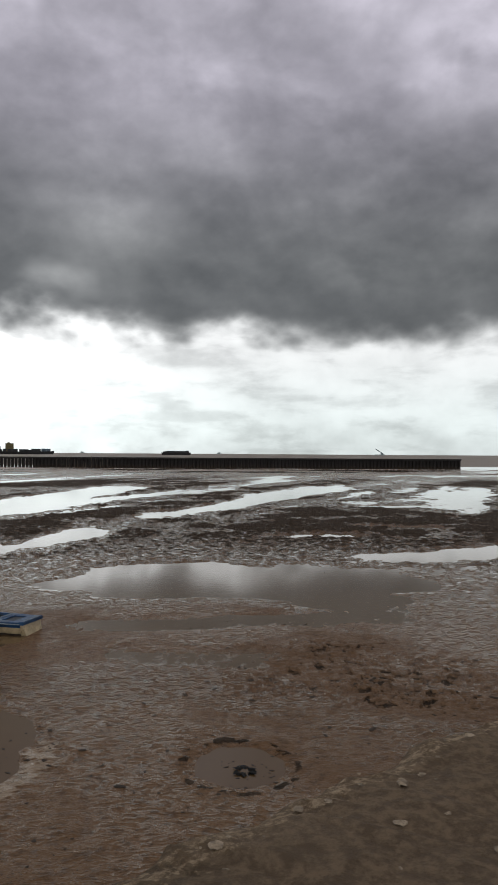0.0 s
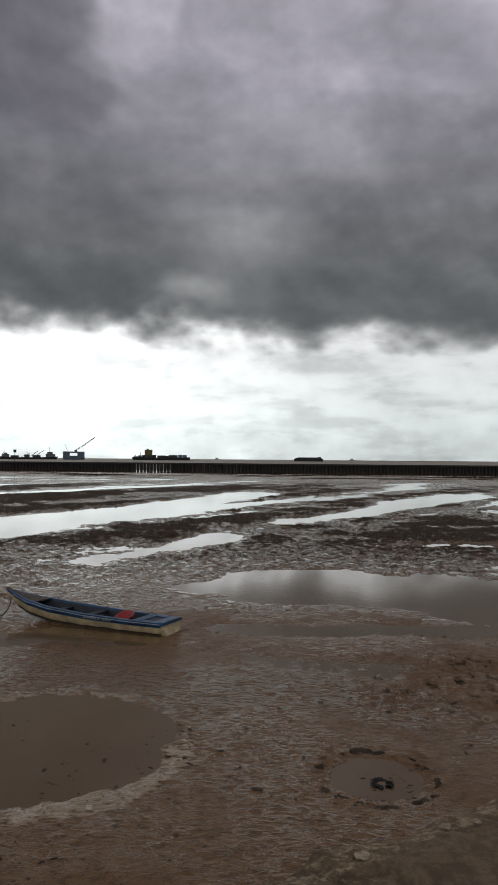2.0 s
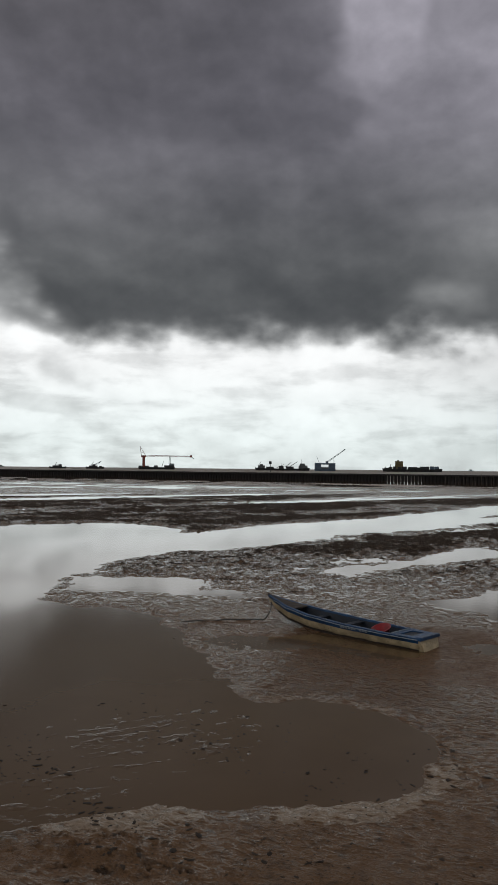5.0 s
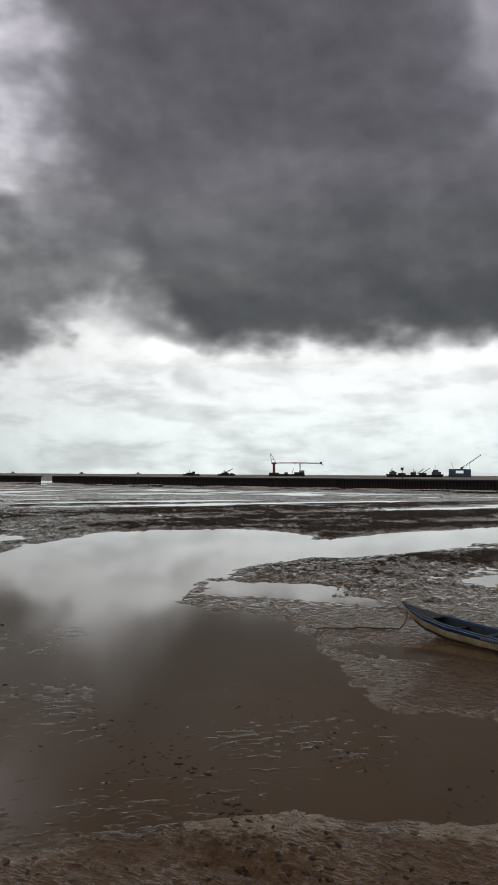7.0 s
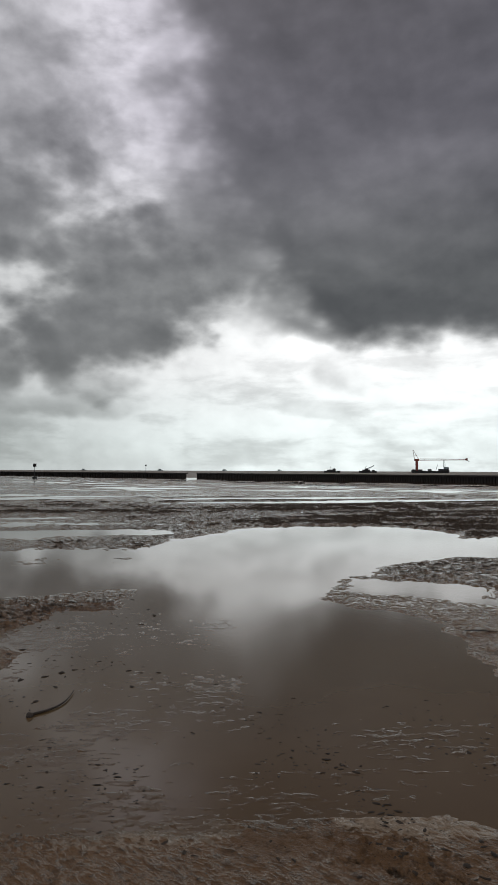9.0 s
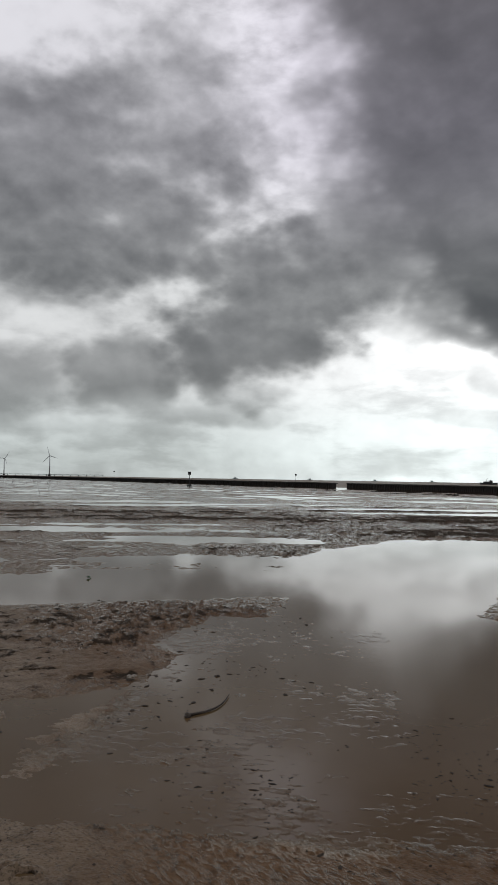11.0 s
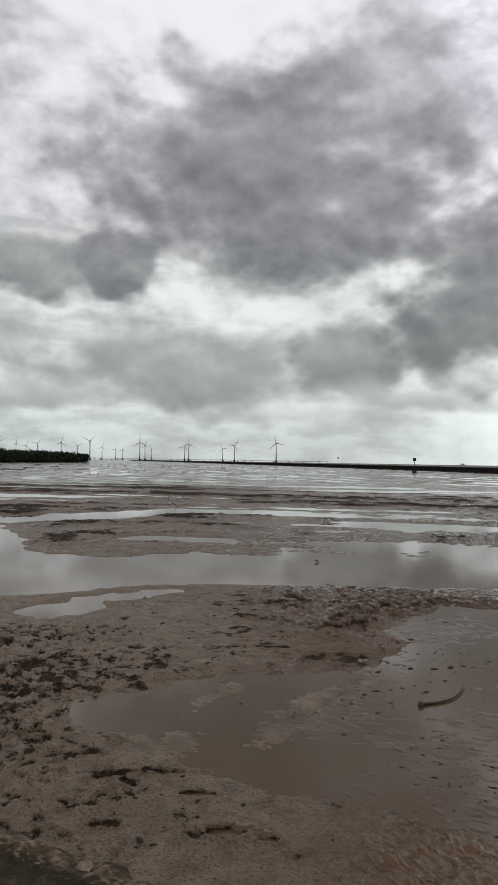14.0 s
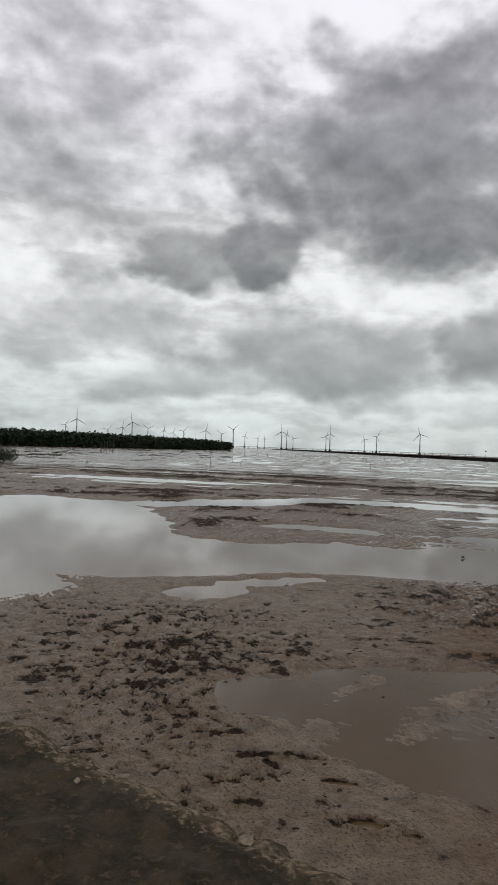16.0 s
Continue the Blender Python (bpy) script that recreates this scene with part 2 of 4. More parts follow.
n.put(b.inputs["Base Color"], n.mix(turned, silt, dark))
rz = n.math("MAXIMUM", n.ramp(tone, 0.42, 0.56), n.ramp(soak, 0.08, 0.3))
rz = n.math("MULTIPLY", n.math("MULTIPLY", rz, flow_tone_at.outputs["Fac"]), n.math("SUBTRACT", 1.0, turned))
crest = n.math("MULTIPLY", n.ramp(rip, 0.62, 0.92), rz)
rg = n.math("ADD", n.ramp(grain, 0.35, 0.7, 0.34, 0.55), n.math("MULTIPLY", turned, 0.25))
rg = n.math("MULTIPLY_ADD", crest, n.math("SUBTRACT", 0.14, rg), rg)
rg = n.math("MULTIPLY_ADD", fleck, n.math("SUBTRACT", 0.05, rg), rg)
n.put(b.inputs["Roughness"], n.math("MULTIPLY_ADD", sheen, n.math("SUBTRACT", 0.15, rg), rg))
b.inputs["IOR"].default_value = 1.34
gloss = n.math("ADD", n.math("MULTIPLY", n.math("MULTIPLY", left_pale, n.math("SUBTRACT", 1.0, turned)), 0.16), n.math("MULTIPLY_ADD", crest, 0.29, 0.09))
gloss = n.math("MULTIPLY", gloss, n.math("MULTIPLY_ADD", soak, -0.6, 1.0))
n.put(b.inputs["Specular IOR Level"], n.math("MAXIMUM", gloss, n.math("MAXIMUM", n.math("MULTIPLY", fleck, 0.5), n.math("MULTIPLY", sheen, 0.32))))
hgt = n.math("MULTIPLY", n.math("MULTIPLY", rip, n.math("MULTIPLY_ADD", rz, 0.85, 0.15)), 0.75)
hgt = n.math("ADD", hgt, n.math("ADD", n.math("MULTIPLY", grain, 0.7), n.math("MULTIPLY", crumb, 0.42)))
hgt = n.math("ADD", hgt, n.math("MULTIPLY", n.math("MULTIPLY", speck, turned), 5.0))
hgt = n.math("MULTIPLY", hgt, n.math("MULTIPLY", n.math("SUBTRACT", 1.0, fleck), n.math("MULTIPLY_ADD", sheen, -0.86, 1.0)))
bump(n, b, hgt, 0.85, 0.03)

WATER, n, b = material("silty_water")
v = place(n)
cl = n.noise(v, 0.3, 4.0, 0.5)
n.put(b.inputs["Base Color"], n.mix(n.ramp(cl, 0.3, 0.7), (0.106, 0.065, 0.029), (0.134, 0.086, 0.042)))
off = n.node("ShaderNodeVectorMath", operation="DOT_PRODUCT")
n.put(off.inputs[0], n.node("ShaderNodeTexCoord").outputs["Object"])
off.inputs[1].default_value = (0.1219, 0.9925, 0.0)
open_sea = n.ramp(off.outputs["Value"], 181.0, 186.0)
reach = n.node("ShaderNodeVectorMath", operation="LENGTH")
n.put(reach.inputs[0], n.node("ShaderNodeTexCoord").outputs["Object"])
n.put(b.inputs["Roughness"], n.math("MULTIPLY_ADD", open_sea, 0.36, n.ramp(reach.outputs["Value"], 11.0, 22.0, 0.10, 0.035)))
b.inputs["IOR"].default_value = 1.333
wave = n.noise(place(n, 3.0, 6.0, 3.0, -20.0), 1.0, 3.0, 0.5, 0.5)
swell = n.noise(place(n, 0.25, 0.8, 0.5, -7.0), 1.0, 4.0, 0.6)
bump(n, b, n.math("ADD", n.math("MULTIPLY", wave, 0.025), n.math("MULTIPLY", n.math("MULTIPLY", swell, open_sea), 12.0)), 0.5, 0.03)

CONCRETE, n, b = material("weathered_concrete")
v = place(n)
a1 = n.noise(v, 8.0, 8.0, 0.70)
a2 = n.noise(v, 24.0, 8.0, 0.72)
pit = n.noise(v, 75.0, 5.0, 0.65)
c = n.mix(n.ramp(a1, 0.35, 0.65), (0.046, 0.038, 0.023), (0.125, 0.102, 0.064))
c = n.mix(n.math("MULTIPLY", n.ramp(a2, 0.54, 0.64), 0.55), c, (0.24, 0.175, 0.11))
c = n.mix(n.math("MULTIPLY", n.ramp(pit, 0.6, 0.72), 0.6), c, (0.03, 0.026, 0.022))
rim_at = n.node("ShaderNodeAttribute")
rim_at.attribute_name = "worn"
worn = n.ramp(n.math("ADD", rim_at.outputs["Fac"], n.math("MULTIPLY", n.math("SUBTRACT", n.noise(v, 40.0, 6.0, 0.66), 0.5), 2.2)), 0.50, 0.85)
c = n.mix(n.math("MULTIPLY", n.ramp(a1, 0.48, 0.62), 0.3), c, (0.085, 0.052, 0.026))
spot = n.node("ShaderNodeSeparateXYZ")
n.put(spot.inputs[0], n.node("ShaderNodeTexCoord").outputs["Object"])
smear = n.ramp(n.math("ADD", spot.outputs[0], n.math("MULTIPLY", n.math("SUBTRACT", a1, 0.5), 1.5)), -0.7, 0.4)
c = n.mix(n.math("MULTIPLY", smear, 0.85), c, n.mix(n.ramp(a2, 0.4, 0.6), (0.150, 0.104, 0.066), (0.275, 0.200, 0.134)))
c = n.mix(n.math("MULTIPLY", worn, 0.9), c, n.mix(n.ramp(a2, 0.40, 0.60), (0.17, 0.115, 0.066), (0.50, 0.385, 0.265)))
n.put(b.inputs["Base Color"], c)
n.put(b.inputs["Roughness"], n.ramp(a2, 0.3, 0.7, 0.55, 0.9))
b.inputs["Specular IOR Level"].default_value = 0.12
bump(n, b, n.math("ADD", a2, n.math("MULTIPLY", pit, 0.6)), 1.0, 0.03)

PILE = plain("dark_wet_concrete_piles", (0.019, 0.016, 0.015), 0.8, scale=0.8, relief=0.02)
CAP = plain("stained_concrete_beam", (0.036, 0.033, 0.031), 0.85, scale=0.5, relief=0.02)
STEEL_W = plain("white_tower_paint", (0.55, 0.59, 0.61), 0.5, scale=0.2, vary=0.15, dirt=0.1, relief=0)
HULL = plain("dark_ship_paint", (0.025, 0.026, 0.028), 0.6, scale=0.3, relief=0)
HOUSE = plain("grey_ship_house", (0.10, 0.11, 0.11), 0.6, scale=0.3, relief=0)
RUST = plain("rust_red_paint", (0.27, 0.065, 0.045), 0.6, scale=0.3, relief=0)
TEAL = plain("blue_grey_paint", (0.085, 0.125, 0.165), 0.6, scale=0.3, relief=0)
OCHRE = plain("ochre_machinery_paint", (0.13, 0.10, 0.035), 0.6, scale=0.3, relief=0)
BLUE = plain("weathered_blue_paint", (0.008, 0.060, 0.160), 0.42, scale=5.0, vary=0.45, dirt=0.45)
CREAM = plain("stained_cream_paint", (0.50, 0.40, 0.24), 0.5, scale=4.0, vary=0.35, grime=(0.10, 0.06, 0.03), dirt=0.6)
RED = plain("red_plastic", (0.30, 0.015, 0.020), 0.4, scale=8.0)
WOOD = plain("grey_weathered_wood", (0.070, 0.055, 0.045), 0.8, scale=12.0)
BARS = plain("pale_lettering_paint", (0.30, 0.36, 0.42), 0.5, scale=30.0, dirt=0.5, relief=0)
ROPE = plain("dirty_rope", (0.045, 0.038, 0.032), 0.9, scale=60.0)
LEAF = plain("dark_mangrove_leaves", (0.020, 0.038, 0.014), 0.7, scale=0.7, vary=0.5, dirt=0.2, relief=0)
BARK = plain("mangrove_bark", (0.040, 0.033, 0.028), 0.9, scale=4.0, relief=0)

# ---- helpers for meshes ----


def obj(name, bm, mat, parent=None, label="", smooth=False):
    me = bpy.data.meshes.new(name)
    bm.to_mesh(me)
    bm.free()
    for m in (mat if isinstance(mat, (list, tuple)) else [mat]):
        me.materials.append(m)
    if smooth:
        for p in me.polygons:
            p.use_smooth = True
    ob = new(name, me)
    if parent is not None:
        ob.parent = parent
    if label:
        tagged(ob, label)
    return ob


def part(name, bm, mat, parent, label="", smooth=False):
    return obj(name, bm, mat, parent, label, smooth)


def thing(name, m, label, category, group="", kind=""):
    e = new(name)
    e.matrix_world = m
    e.empty_display_size = 0.2
    return tagged(e, label, category, group, kind)


def box(bm, x0, x1, y0, y1, z0, z1, m=None, bevel=0.0):
    r = bmesh.ops.create_cube(bm, size=1.0)
    vs = r["verts"]
    for q in vs:
        q.co = Vector(((x0 + x1) / 2 + q.co.x * (x1 - x0), (y0 + y1) / 2 + q.co.y * (y1 - y0), (z0 + z1) / 2 + q.co.z * (z1 - z0)))
    if bevel:
        es = list({e for q in vs for e in q.link_edges})
        vs = bmesh.ops.bevel(bm, geom=es, offset=bevel, segments=2, affect="EDGES")["verts"]
    if m is not None:
        bmesh.ops.transform(bm, matrix=m, verts=vs)
    return bm


def rod(bm, a, c, r0, r1=None, seg=8):
    """A round bar from a to c, tapering from r0 to r1."""
    a, c = Vector(a), Vector(c)
    d = c - a
    m = Matrix.Translation((a + c) / 2) @ d.to_track_quat("Z", "Y").to_matrix().to_4x4()
    bmesh.ops.create_cone(bm, cap_ends=True, segments=seg, radius1=r0, radius2=r0 if r1 is None else r1, depth=d.length, matrix=m)
    return bm


def far(heading, dist):
    return -math.sin(radians(heading)) * dist, math.cos(radians(heading)) * dist


# ---- the mudflat ----


def lattice(ix, iy, seed):
    h = (ix.astype(np.int64) * 374761393 + iy.astype(np.int64) * 668265263 + seed * 974711) & 0xFFFFFFFF
    h = ((h ^ (h >> 13)) * 1274126177) & 0xFFFFFFFF
    return ((h ^ (h >> 16)) & 0xFFFF) / 65535.0


def vnoise(x, y, seed=0):
    ix, iy = np.floor(x), np.floor(y)
    fx, fy = x - ix, y - iy
    fx, fy = fx * fx * (3 - 2 * fx), fy * fy * (3 - 2 * fy)
    a, c = lattice(ix, iy, seed), lattice(ix + 1, iy, seed)
    d, e = lattice(ix, iy + 1, seed), lattice(ix + 1, iy + 1, seed)
    return (a + (c - a) * fx) * (1 - fy) + (d + (e - d) * fx) * fy - 0.5


def fbm(x, y, octaves=4, seed=0, gain=0.5):
    s, k, norm = 0, 1.0, 0
    for i in range(octaves):
        ca, sa = math.cos(i * 1.1), math.sin(i * 1.1)
        s = s + k * vnoise((x * ca - y * sa) * 2 ** i + i * 17.3, (x * sa + y * ca) * 2 ** i - i * 9.1, seed + i)
        norm += k
        k *= gain
    return s / norm * 2


def step(v, lo, hi):
    t = np.clip((v - lo) / (hi - lo), 0, 1)
    return t * t * (3 - 2 * t)


def capsule(x, y, x0, y0, r0, x1, y1, r1):
    """Distance to a pool that runs from one round end to the other; negative inside."""
    dx, dy = x1 - x0, y1 - y0
    t = np.clip(((x - x0) * dx + (y - y0) * dy) / (dx * dx + dy * dy + 1e-9), 0, 1)
    return np.hypot(x - x0 - t * dx, y - y0 - t * dy) - (r0 + (r1 - r0) * t)


NEAR_POOLS = [
    (-2.5, 8.05, 1.55, -4.6, 7.3, 2.1), (-4.6, 7.4, 2.2, -8.5, 11.0, 2.9), (-8.5, 11.0, 2.7, -11.6, 12.6, 2.0), (-11.6, 12.6, 2.0, -14.6, 16.5, 3.3),
    (-1.6, 17.6, 0.4, 1.0, 18.2, 2.3), (1.0, 18.2, 2.3, 5.2, 17.3, 1.9), (3.9, 14.9, 0.6, 4.9, 14.6, 0.8),
    (-8.9, 2.0, 0.7, -9.2, 4.0, 0.65), (-9.2, 4.0, 0.6, -9.6, 5.2, 0.25), (-8.5, 2.4, 0.6, -7.2, 3.2, 0.9), (-8.3, 4.2, 0.8, -6.3, 4.0, 0.7), (-6.3, 4.0, 0.7, -6.0, 6.0, 0.6),
    (-9.6, 17.1, 1.0, -8.6, 17.6, 1.15), (-7.4, 16.7, 0.22, -6.9, 17.0, 0.25), (-15.0, 1.6, 0.6, -15.2, 2.5, 0.4),
]
MID_POOLS = [
    (-14.6, 16.5, 3.3, -17.3, 22.3, 5.2), (-17.3, 22.3, 5.2, -20.0, 30.0, 5.2), (-13.0, 28.0, 3.3, -11.0, 33.0, 2.9),
    (-11.0, 33.0, 2.9, -6.0, 47.5, 2.7), (-6.0, 47.5, 2.7, 0.0, 66.0, 2.6), (-4.6, 21.9, 0.4, -3.5, 25.0, 0.6),
    (-3.5, 25.0, 0.7, -1.8, 29.2, 1.0), (0.7, 35.5, 0.7, 5.0, 41.5, 1.1), (5.0, 41.5, 1.1, 11.0, 53.0, 1.9),
    (11.0, 53.0, 1.9, 18.0, 65.0, 2.0), (6.1, 26.4, 0.6, 8.2, 26.1, 0.5), (7.0, 21.0, 0.4, 9.5, 21.0, 0.9),
    (9.5, 21.0, 0.9, 16.0, 23.0, 1.1),
]
SIDE_POOLS = [
    (14.0, 41.0, 0.8, 16.2, 40.9, 0.7), (9.8, 29.3, 0.5, 11.8, 28.8, 0.5), (-16.5, 15.0, 2.6, -19.4, 9.5, 2.9),
    (-19.4, 9.5, 2.9, -20.5, 3.0, 3.1), (-20.5, 3.0, 3.1, -22.0, -2.0, 4.2), (-22.0, -2.0, 4.2, -34.0, -6.0, 8.0),
    (-16.0, 2.6, 0.2, -16.1, 4.0, 0.22), (-38.0, 3.0, 2.2, -43.0, 12.0, 1.8), (-43.0, 12.0, 1.8, -38.0, 20.0, 1.4),
    (-28.5, 6.5, 0.8, -27.0, 9.0, 0.9), (-33.0, 18.0, 1.0, -27.0, 24.0, 1.0), (-14.6, -3.0, 0.8, -16.5, -2.4, 1.3),
]


# trampled patches: centre, half sizes, strength
TRAMPLED = [(-13.5, 7.8, 3.6, 4.6, 0.9), (-11.8, 0.4, 4.0, 3.6, 1.0), (-7.6, 0.2, 3.0, 1.8, 0.9), (-9.9, 5.4, 0.9, 0.6, 1.0), (3.0, 10.3, 2.6, 2.2, 0.75), (4.2, 8.9, 1.8, 1.2, 0.7),
            (-5.8, 5.2, 1.3, 0.8, 0.5), (-3.3, 5.2, 1.6, 0.5, 0.6), (-5.5, 16.0, 1.6, 1.0, 0.8), (-16.0, -3.0, 4.0, 3.5, 0.9), (-6.4, 18.5, 4.5, 2.2, 0.7)]
walked = random.Random(12)
FOOTPRINTS = []
for x0, y0, x1, y1, steps in ((-5.9, 1.7, -7.2, 1.2, 4), (-6.1, 0.3, -11.5, 0.6, 13), (-7.0, -1.0, -10.5, 4.6, 14), (-9.2, -0.9, -14.5, 3.2, 12)):
    for k in range(steps):
        q = k / (steps - 1)
        s = 0.12 if k % 2 else -0.12
        FOOTPRINTS.append((x0 + (x1 - x0) * q + s * 0.6 + walked.uniform(-.06, .06), y0 + (y1 - y0) * q + s + walked.uniform(-.06, .06), math.atan2(y1 - y0, x1 - x0) + walked.uniform(-.4, .4)))


BARS_OF_SILT = [(-7.8, 2.4, 0.25, -7.6, 2.3, 0.3), (-7.3, 2.9, 0.2, -8.4, 4.0, 0.3), (-8.4, 4.0, 0.3, -9.2, 5.4, 0.2), (-7.0, 4.0, 0.1, -6.6, 4.6, 0.25), (-8.6, 2.6, 0.05, -9.4, 3.4, 0.1)]
SHOALS = BARS_OF_SILT + [(-7.6, 7.4, 0.5, -6.4, 6.6, 0.5)]
# sheets of water too thin to hide the silt
FILMS = [(-4.6, 7.2, 2.0, -6.4, 5.2, 1.9), (-6.4, 5.2, 1.9, -11.0, 9.4, 1.9), (-6.6, 5.0, 1.6, -7.2, 3.0, 1.1), (-2.0, 13.2, 0.9, -4.4, 12.6, 0.7), (0.3, 11.3, 0.3, 1.8, 10.6, 0.25), (0.2, 13.6, 0.8, 4.5, 13.4, 0.7)]
# deep gashes and heel holes: place, half length, half width, depth
GASHES = [(-7.22, 1.74, 0.27, 0.05, 0.05), (-6.7, 1.85, 0.16, 0.05, 0.04), (-7.3, 1.2, 0.17, 0.05, 0.04), (-5.93, 1.86, 0.17, 0.085, 0.075), (-5.75, 2.12, 0.09, 0.06, 0.05), (-6.4, 0.95, 0.13, 0.05, 0.04),
          (-8.7, 0.6, 0.2, 0.06, 0.05), (-7.9, 1.0, 0.2, 0.07, 0.04), (-10.35, 5.35, 0.6, 0.22, 0.03), (-11.4, 4.2, 0.9, 0.07, 0.03)]


def mud(x, y):
    """Height of the mud over the water level, and how rough and turned it lies."""
    r = np.hypot(x, y)
    heading = np.degrees(np.arctan2(-x, y))
    left = step(heading, 46, 62)
    w = np.minimum(1.0, r / 14.0)
    x, y = np.atleast_1d(x), np.atleast_1d(y)
    wx = x + w * (0.55 * fbm(x * 0.9, y * 0.9, 4, 3) + 0.9 * fbm(x * 0.22, y * 0.22, 3, 8))
    wy = y + w * (0.55 * fbm(x * 0.9, y * 0.9, 4, 5) + 0.9 * fbm(x * 0.22, y * 0.22, 3, 9))
    d = np.full(x.shape, 50.0)
    for p in NEAR_POOLS + MID_POOLS + SIDE_POOLS:
        d = np.minimum(d, capsule(wx, wy, *p))
    # furrows that run to the north-east
    u, v = 0.5 * x + 0.866 * y, 0.866 * x - 0.5 * y
    furrow = fbm(u * 0.035, v * 0.20, 4, 21)
    out = step(r, 17, 30)
    turned = step(furrow + 0.75 * fbm(x * 0.6, y * 0.6, 4, 30, 0.6), -0.12, 0.45) * out * 0.82
    near_left = step(1.0 - np.hypot((x + 13.2) / 4.5, (y - 7.5) / 5.0), 0.0, 0.5) + step(1.0 - np.hypot((x + 11.0) / 3.5, (y - 1.0) / 3.2), 0.0, 0.5)
    turned = np.clip(turned + 0.46 * np.clip(near_left, 0, 1) * step(fbm(x * 1.6, y * 1.6, 4, 33), -0.2, 0.4), 0, 1)
    turned *= 1 - step(r, 75, 120)
    clod = np.abs(fbm(x * 3.1, y * 3.1, 3, 41)) + 0.5 * np.abs(fbm(x * 9.0, y * 9.0, 2, 44))
    h = 0.024 + 0.016 * fbm(x * 0.45, y * 0.45, 4, 50) + 0.010 * fbm(x * 4.0, y * 4.0, 3, 52)
    wet = step(r, 15, 21) * (1 - step(r, 60, 80))
    h = h - wet * 0.016 + wet * (0.034 * fbm(x * 1.1, y * 1.1, 4, 55, 0.7) + 0.040 * (1 - left) * fbm(x * 3.0, y * 3.0, 4, 57, 0.85)) + 0.014 * left * wet
    h = h + out * (0.085 * furrow + 0.050 * fbm(u * 0.09, v * 0.5, 3, 23) + 0.004)
    h = h + turned * (0.012 + 0.15 * clod * np.minimum(1, r / 16))
    h = h + 0.016 * step(-x, 22, 27) * (1 - step(r, 48, 62))
    far_off = step(r, 65, 115)
    h = h * (1 - far_off) + far_off * (0.012 * fbm(x * 0.10, y * 0.22, 5, 60, 0.65) + 0.0012 + 0.0014 * left)
    soft = np.clip(r / 11.0, 0.45, 1.3)
    pool = step(-d / soft, -0.55, 0.30)
    h = h * (1 - pool) + pool * (-0.020 + 0.012 * fbm(x * 1.4, y * 1.4, 4, 64) + 0.010 * fbm(x * 7.0, y * 7.0, 2, 66))
    bank = np.full(x.shape, 9.0)
    for p in SHOALS:
        bank = np.minimum(bank, capsule(wx, wy, *p))
    h = h + step(-bank, -0.5, 0.5) * (pool > 0.3) * (0.0145 + 0.013 * fbm((x + y) * 4.5, (y - x) * 13.0, 4, 68, 0.65))
    turned = turned * (1 - pool)
    # trampled ground: pressed marks, their dark mud deepened with painted hollow shade
    near = (r < 24) & (pool < 0.5)
    xs, ys = x[near], y[near]
    zone = sum(step(1.0 - np.hypot((xs - cx) / sx, (ys - cy) / sy), 0.0, 0.6) * k for cx, cy, sx, sy, k in TRAMPLED)
    zone = np.clip(zone, 0, 1)
    track = fbm(xs * 0.9, ys * 0.9, 3, 81)
    cut = fbm(xs * 8.5 + 0.9 * track, ys * 8.5 - 0.7 * track, 4, 80, 0.62) + 0.30 * track + 0.15 * zone
    mark = step(cut, 0.22, 0.36) * zone
    lip = np.exp(-((cut - 0.16) / 0.05) ** 2) * zone
    hh, tt = h[near], turned[near]
    hh = hh + zone * 0.022 * fbm(xs * 3.0, ys * 3.0, 4, 84, 0.6) - mark * 0.030 + lip * 0.016
    tt = np.maximum(tt, 0.58 * mark)
    # gashes, then footprints: the hollows' shade goes into the dark mud colour too
    for gx, gy, gl, gw, gd in GASHES:
        aim = math.atan2(-gy, -gx) + math.pi / 2
        ca, sa = math.cos(aim), math.sin(aim)
        pu, pv = (xs - gx) * ca + (ys - gy) * sa, -(xs - gx) * sa + (ys - gy) * ca
        q = np.hypot(pu / gl, pv / gw) + 0.7 * fbm(xs * 9, ys * 9, 3, 92)
        hh = hh - gd * step(q, 1.15, 0.5) + 0.45 * gd * np.exp(-((q - 1.4) / 0.3) ** 2)
        tt = np.maximum(tt, 0.6 * step(q, 1.3, 0.9))
    for fx, fy, fa in FOOTPRINTS:
        ca, sa = math.cos(fa), math.sin(fa)
        pu, pv = (xs - fx) * ca + (ys - fy) * sa, -(xs - fx) * sa + (ys - fy) * ca
        q = np.hypot(pu / 0.15, pv / 0.06) + 0.35 * fbm(xs * 7, ys * 7, 2, 90)
        hh = hh - 0.010 * step(q, 1.1, 0.6) + 0.014 * np.exp(-((q - 1.35) / 0.25) ** 2)
        tt = np.maximum(tt, 0.46 * step(q, 1.25, 0.7))
    hh = np.where((pool[near] < 0.12) & (zone > 0.15), np.maximum(hh, 0.004), hh)
    h[near], turned[near] = hh, tt
    # water spreading thinly over the silt
    df = np.full(x.shape, 9.0)
    for p in FILMS:
        df = np.minimum(df, capsule(wx, wy, *p))
    fine = fbm((x + y) * 4.5, (y - x) * 13.0, 4, 110, 0.6)
    grit = fbm(x * 9.0, y * 9.0, 3, 112, 0.7)
    patch = fbm(x * 0.7, y * 0.7, 4, 104, 0.6)
    sheet = step(-df + 0.5 * patch, -0.6, 0.55)
    film = np.clip(sheet * (0.55 + 0.5 * patch) + 0.75 * step(r, 55, 100) * (0.4 + 0.6 * left) * (0.8 + patch), 0, 1)
    low_lie = -0.0035 + 0.009 * patch + 0.010 * fine + 0.005 * grit
    h = h + np.clip(sheet * 1.3, 0, 1) * (low_lie - h)
    d_pool = d
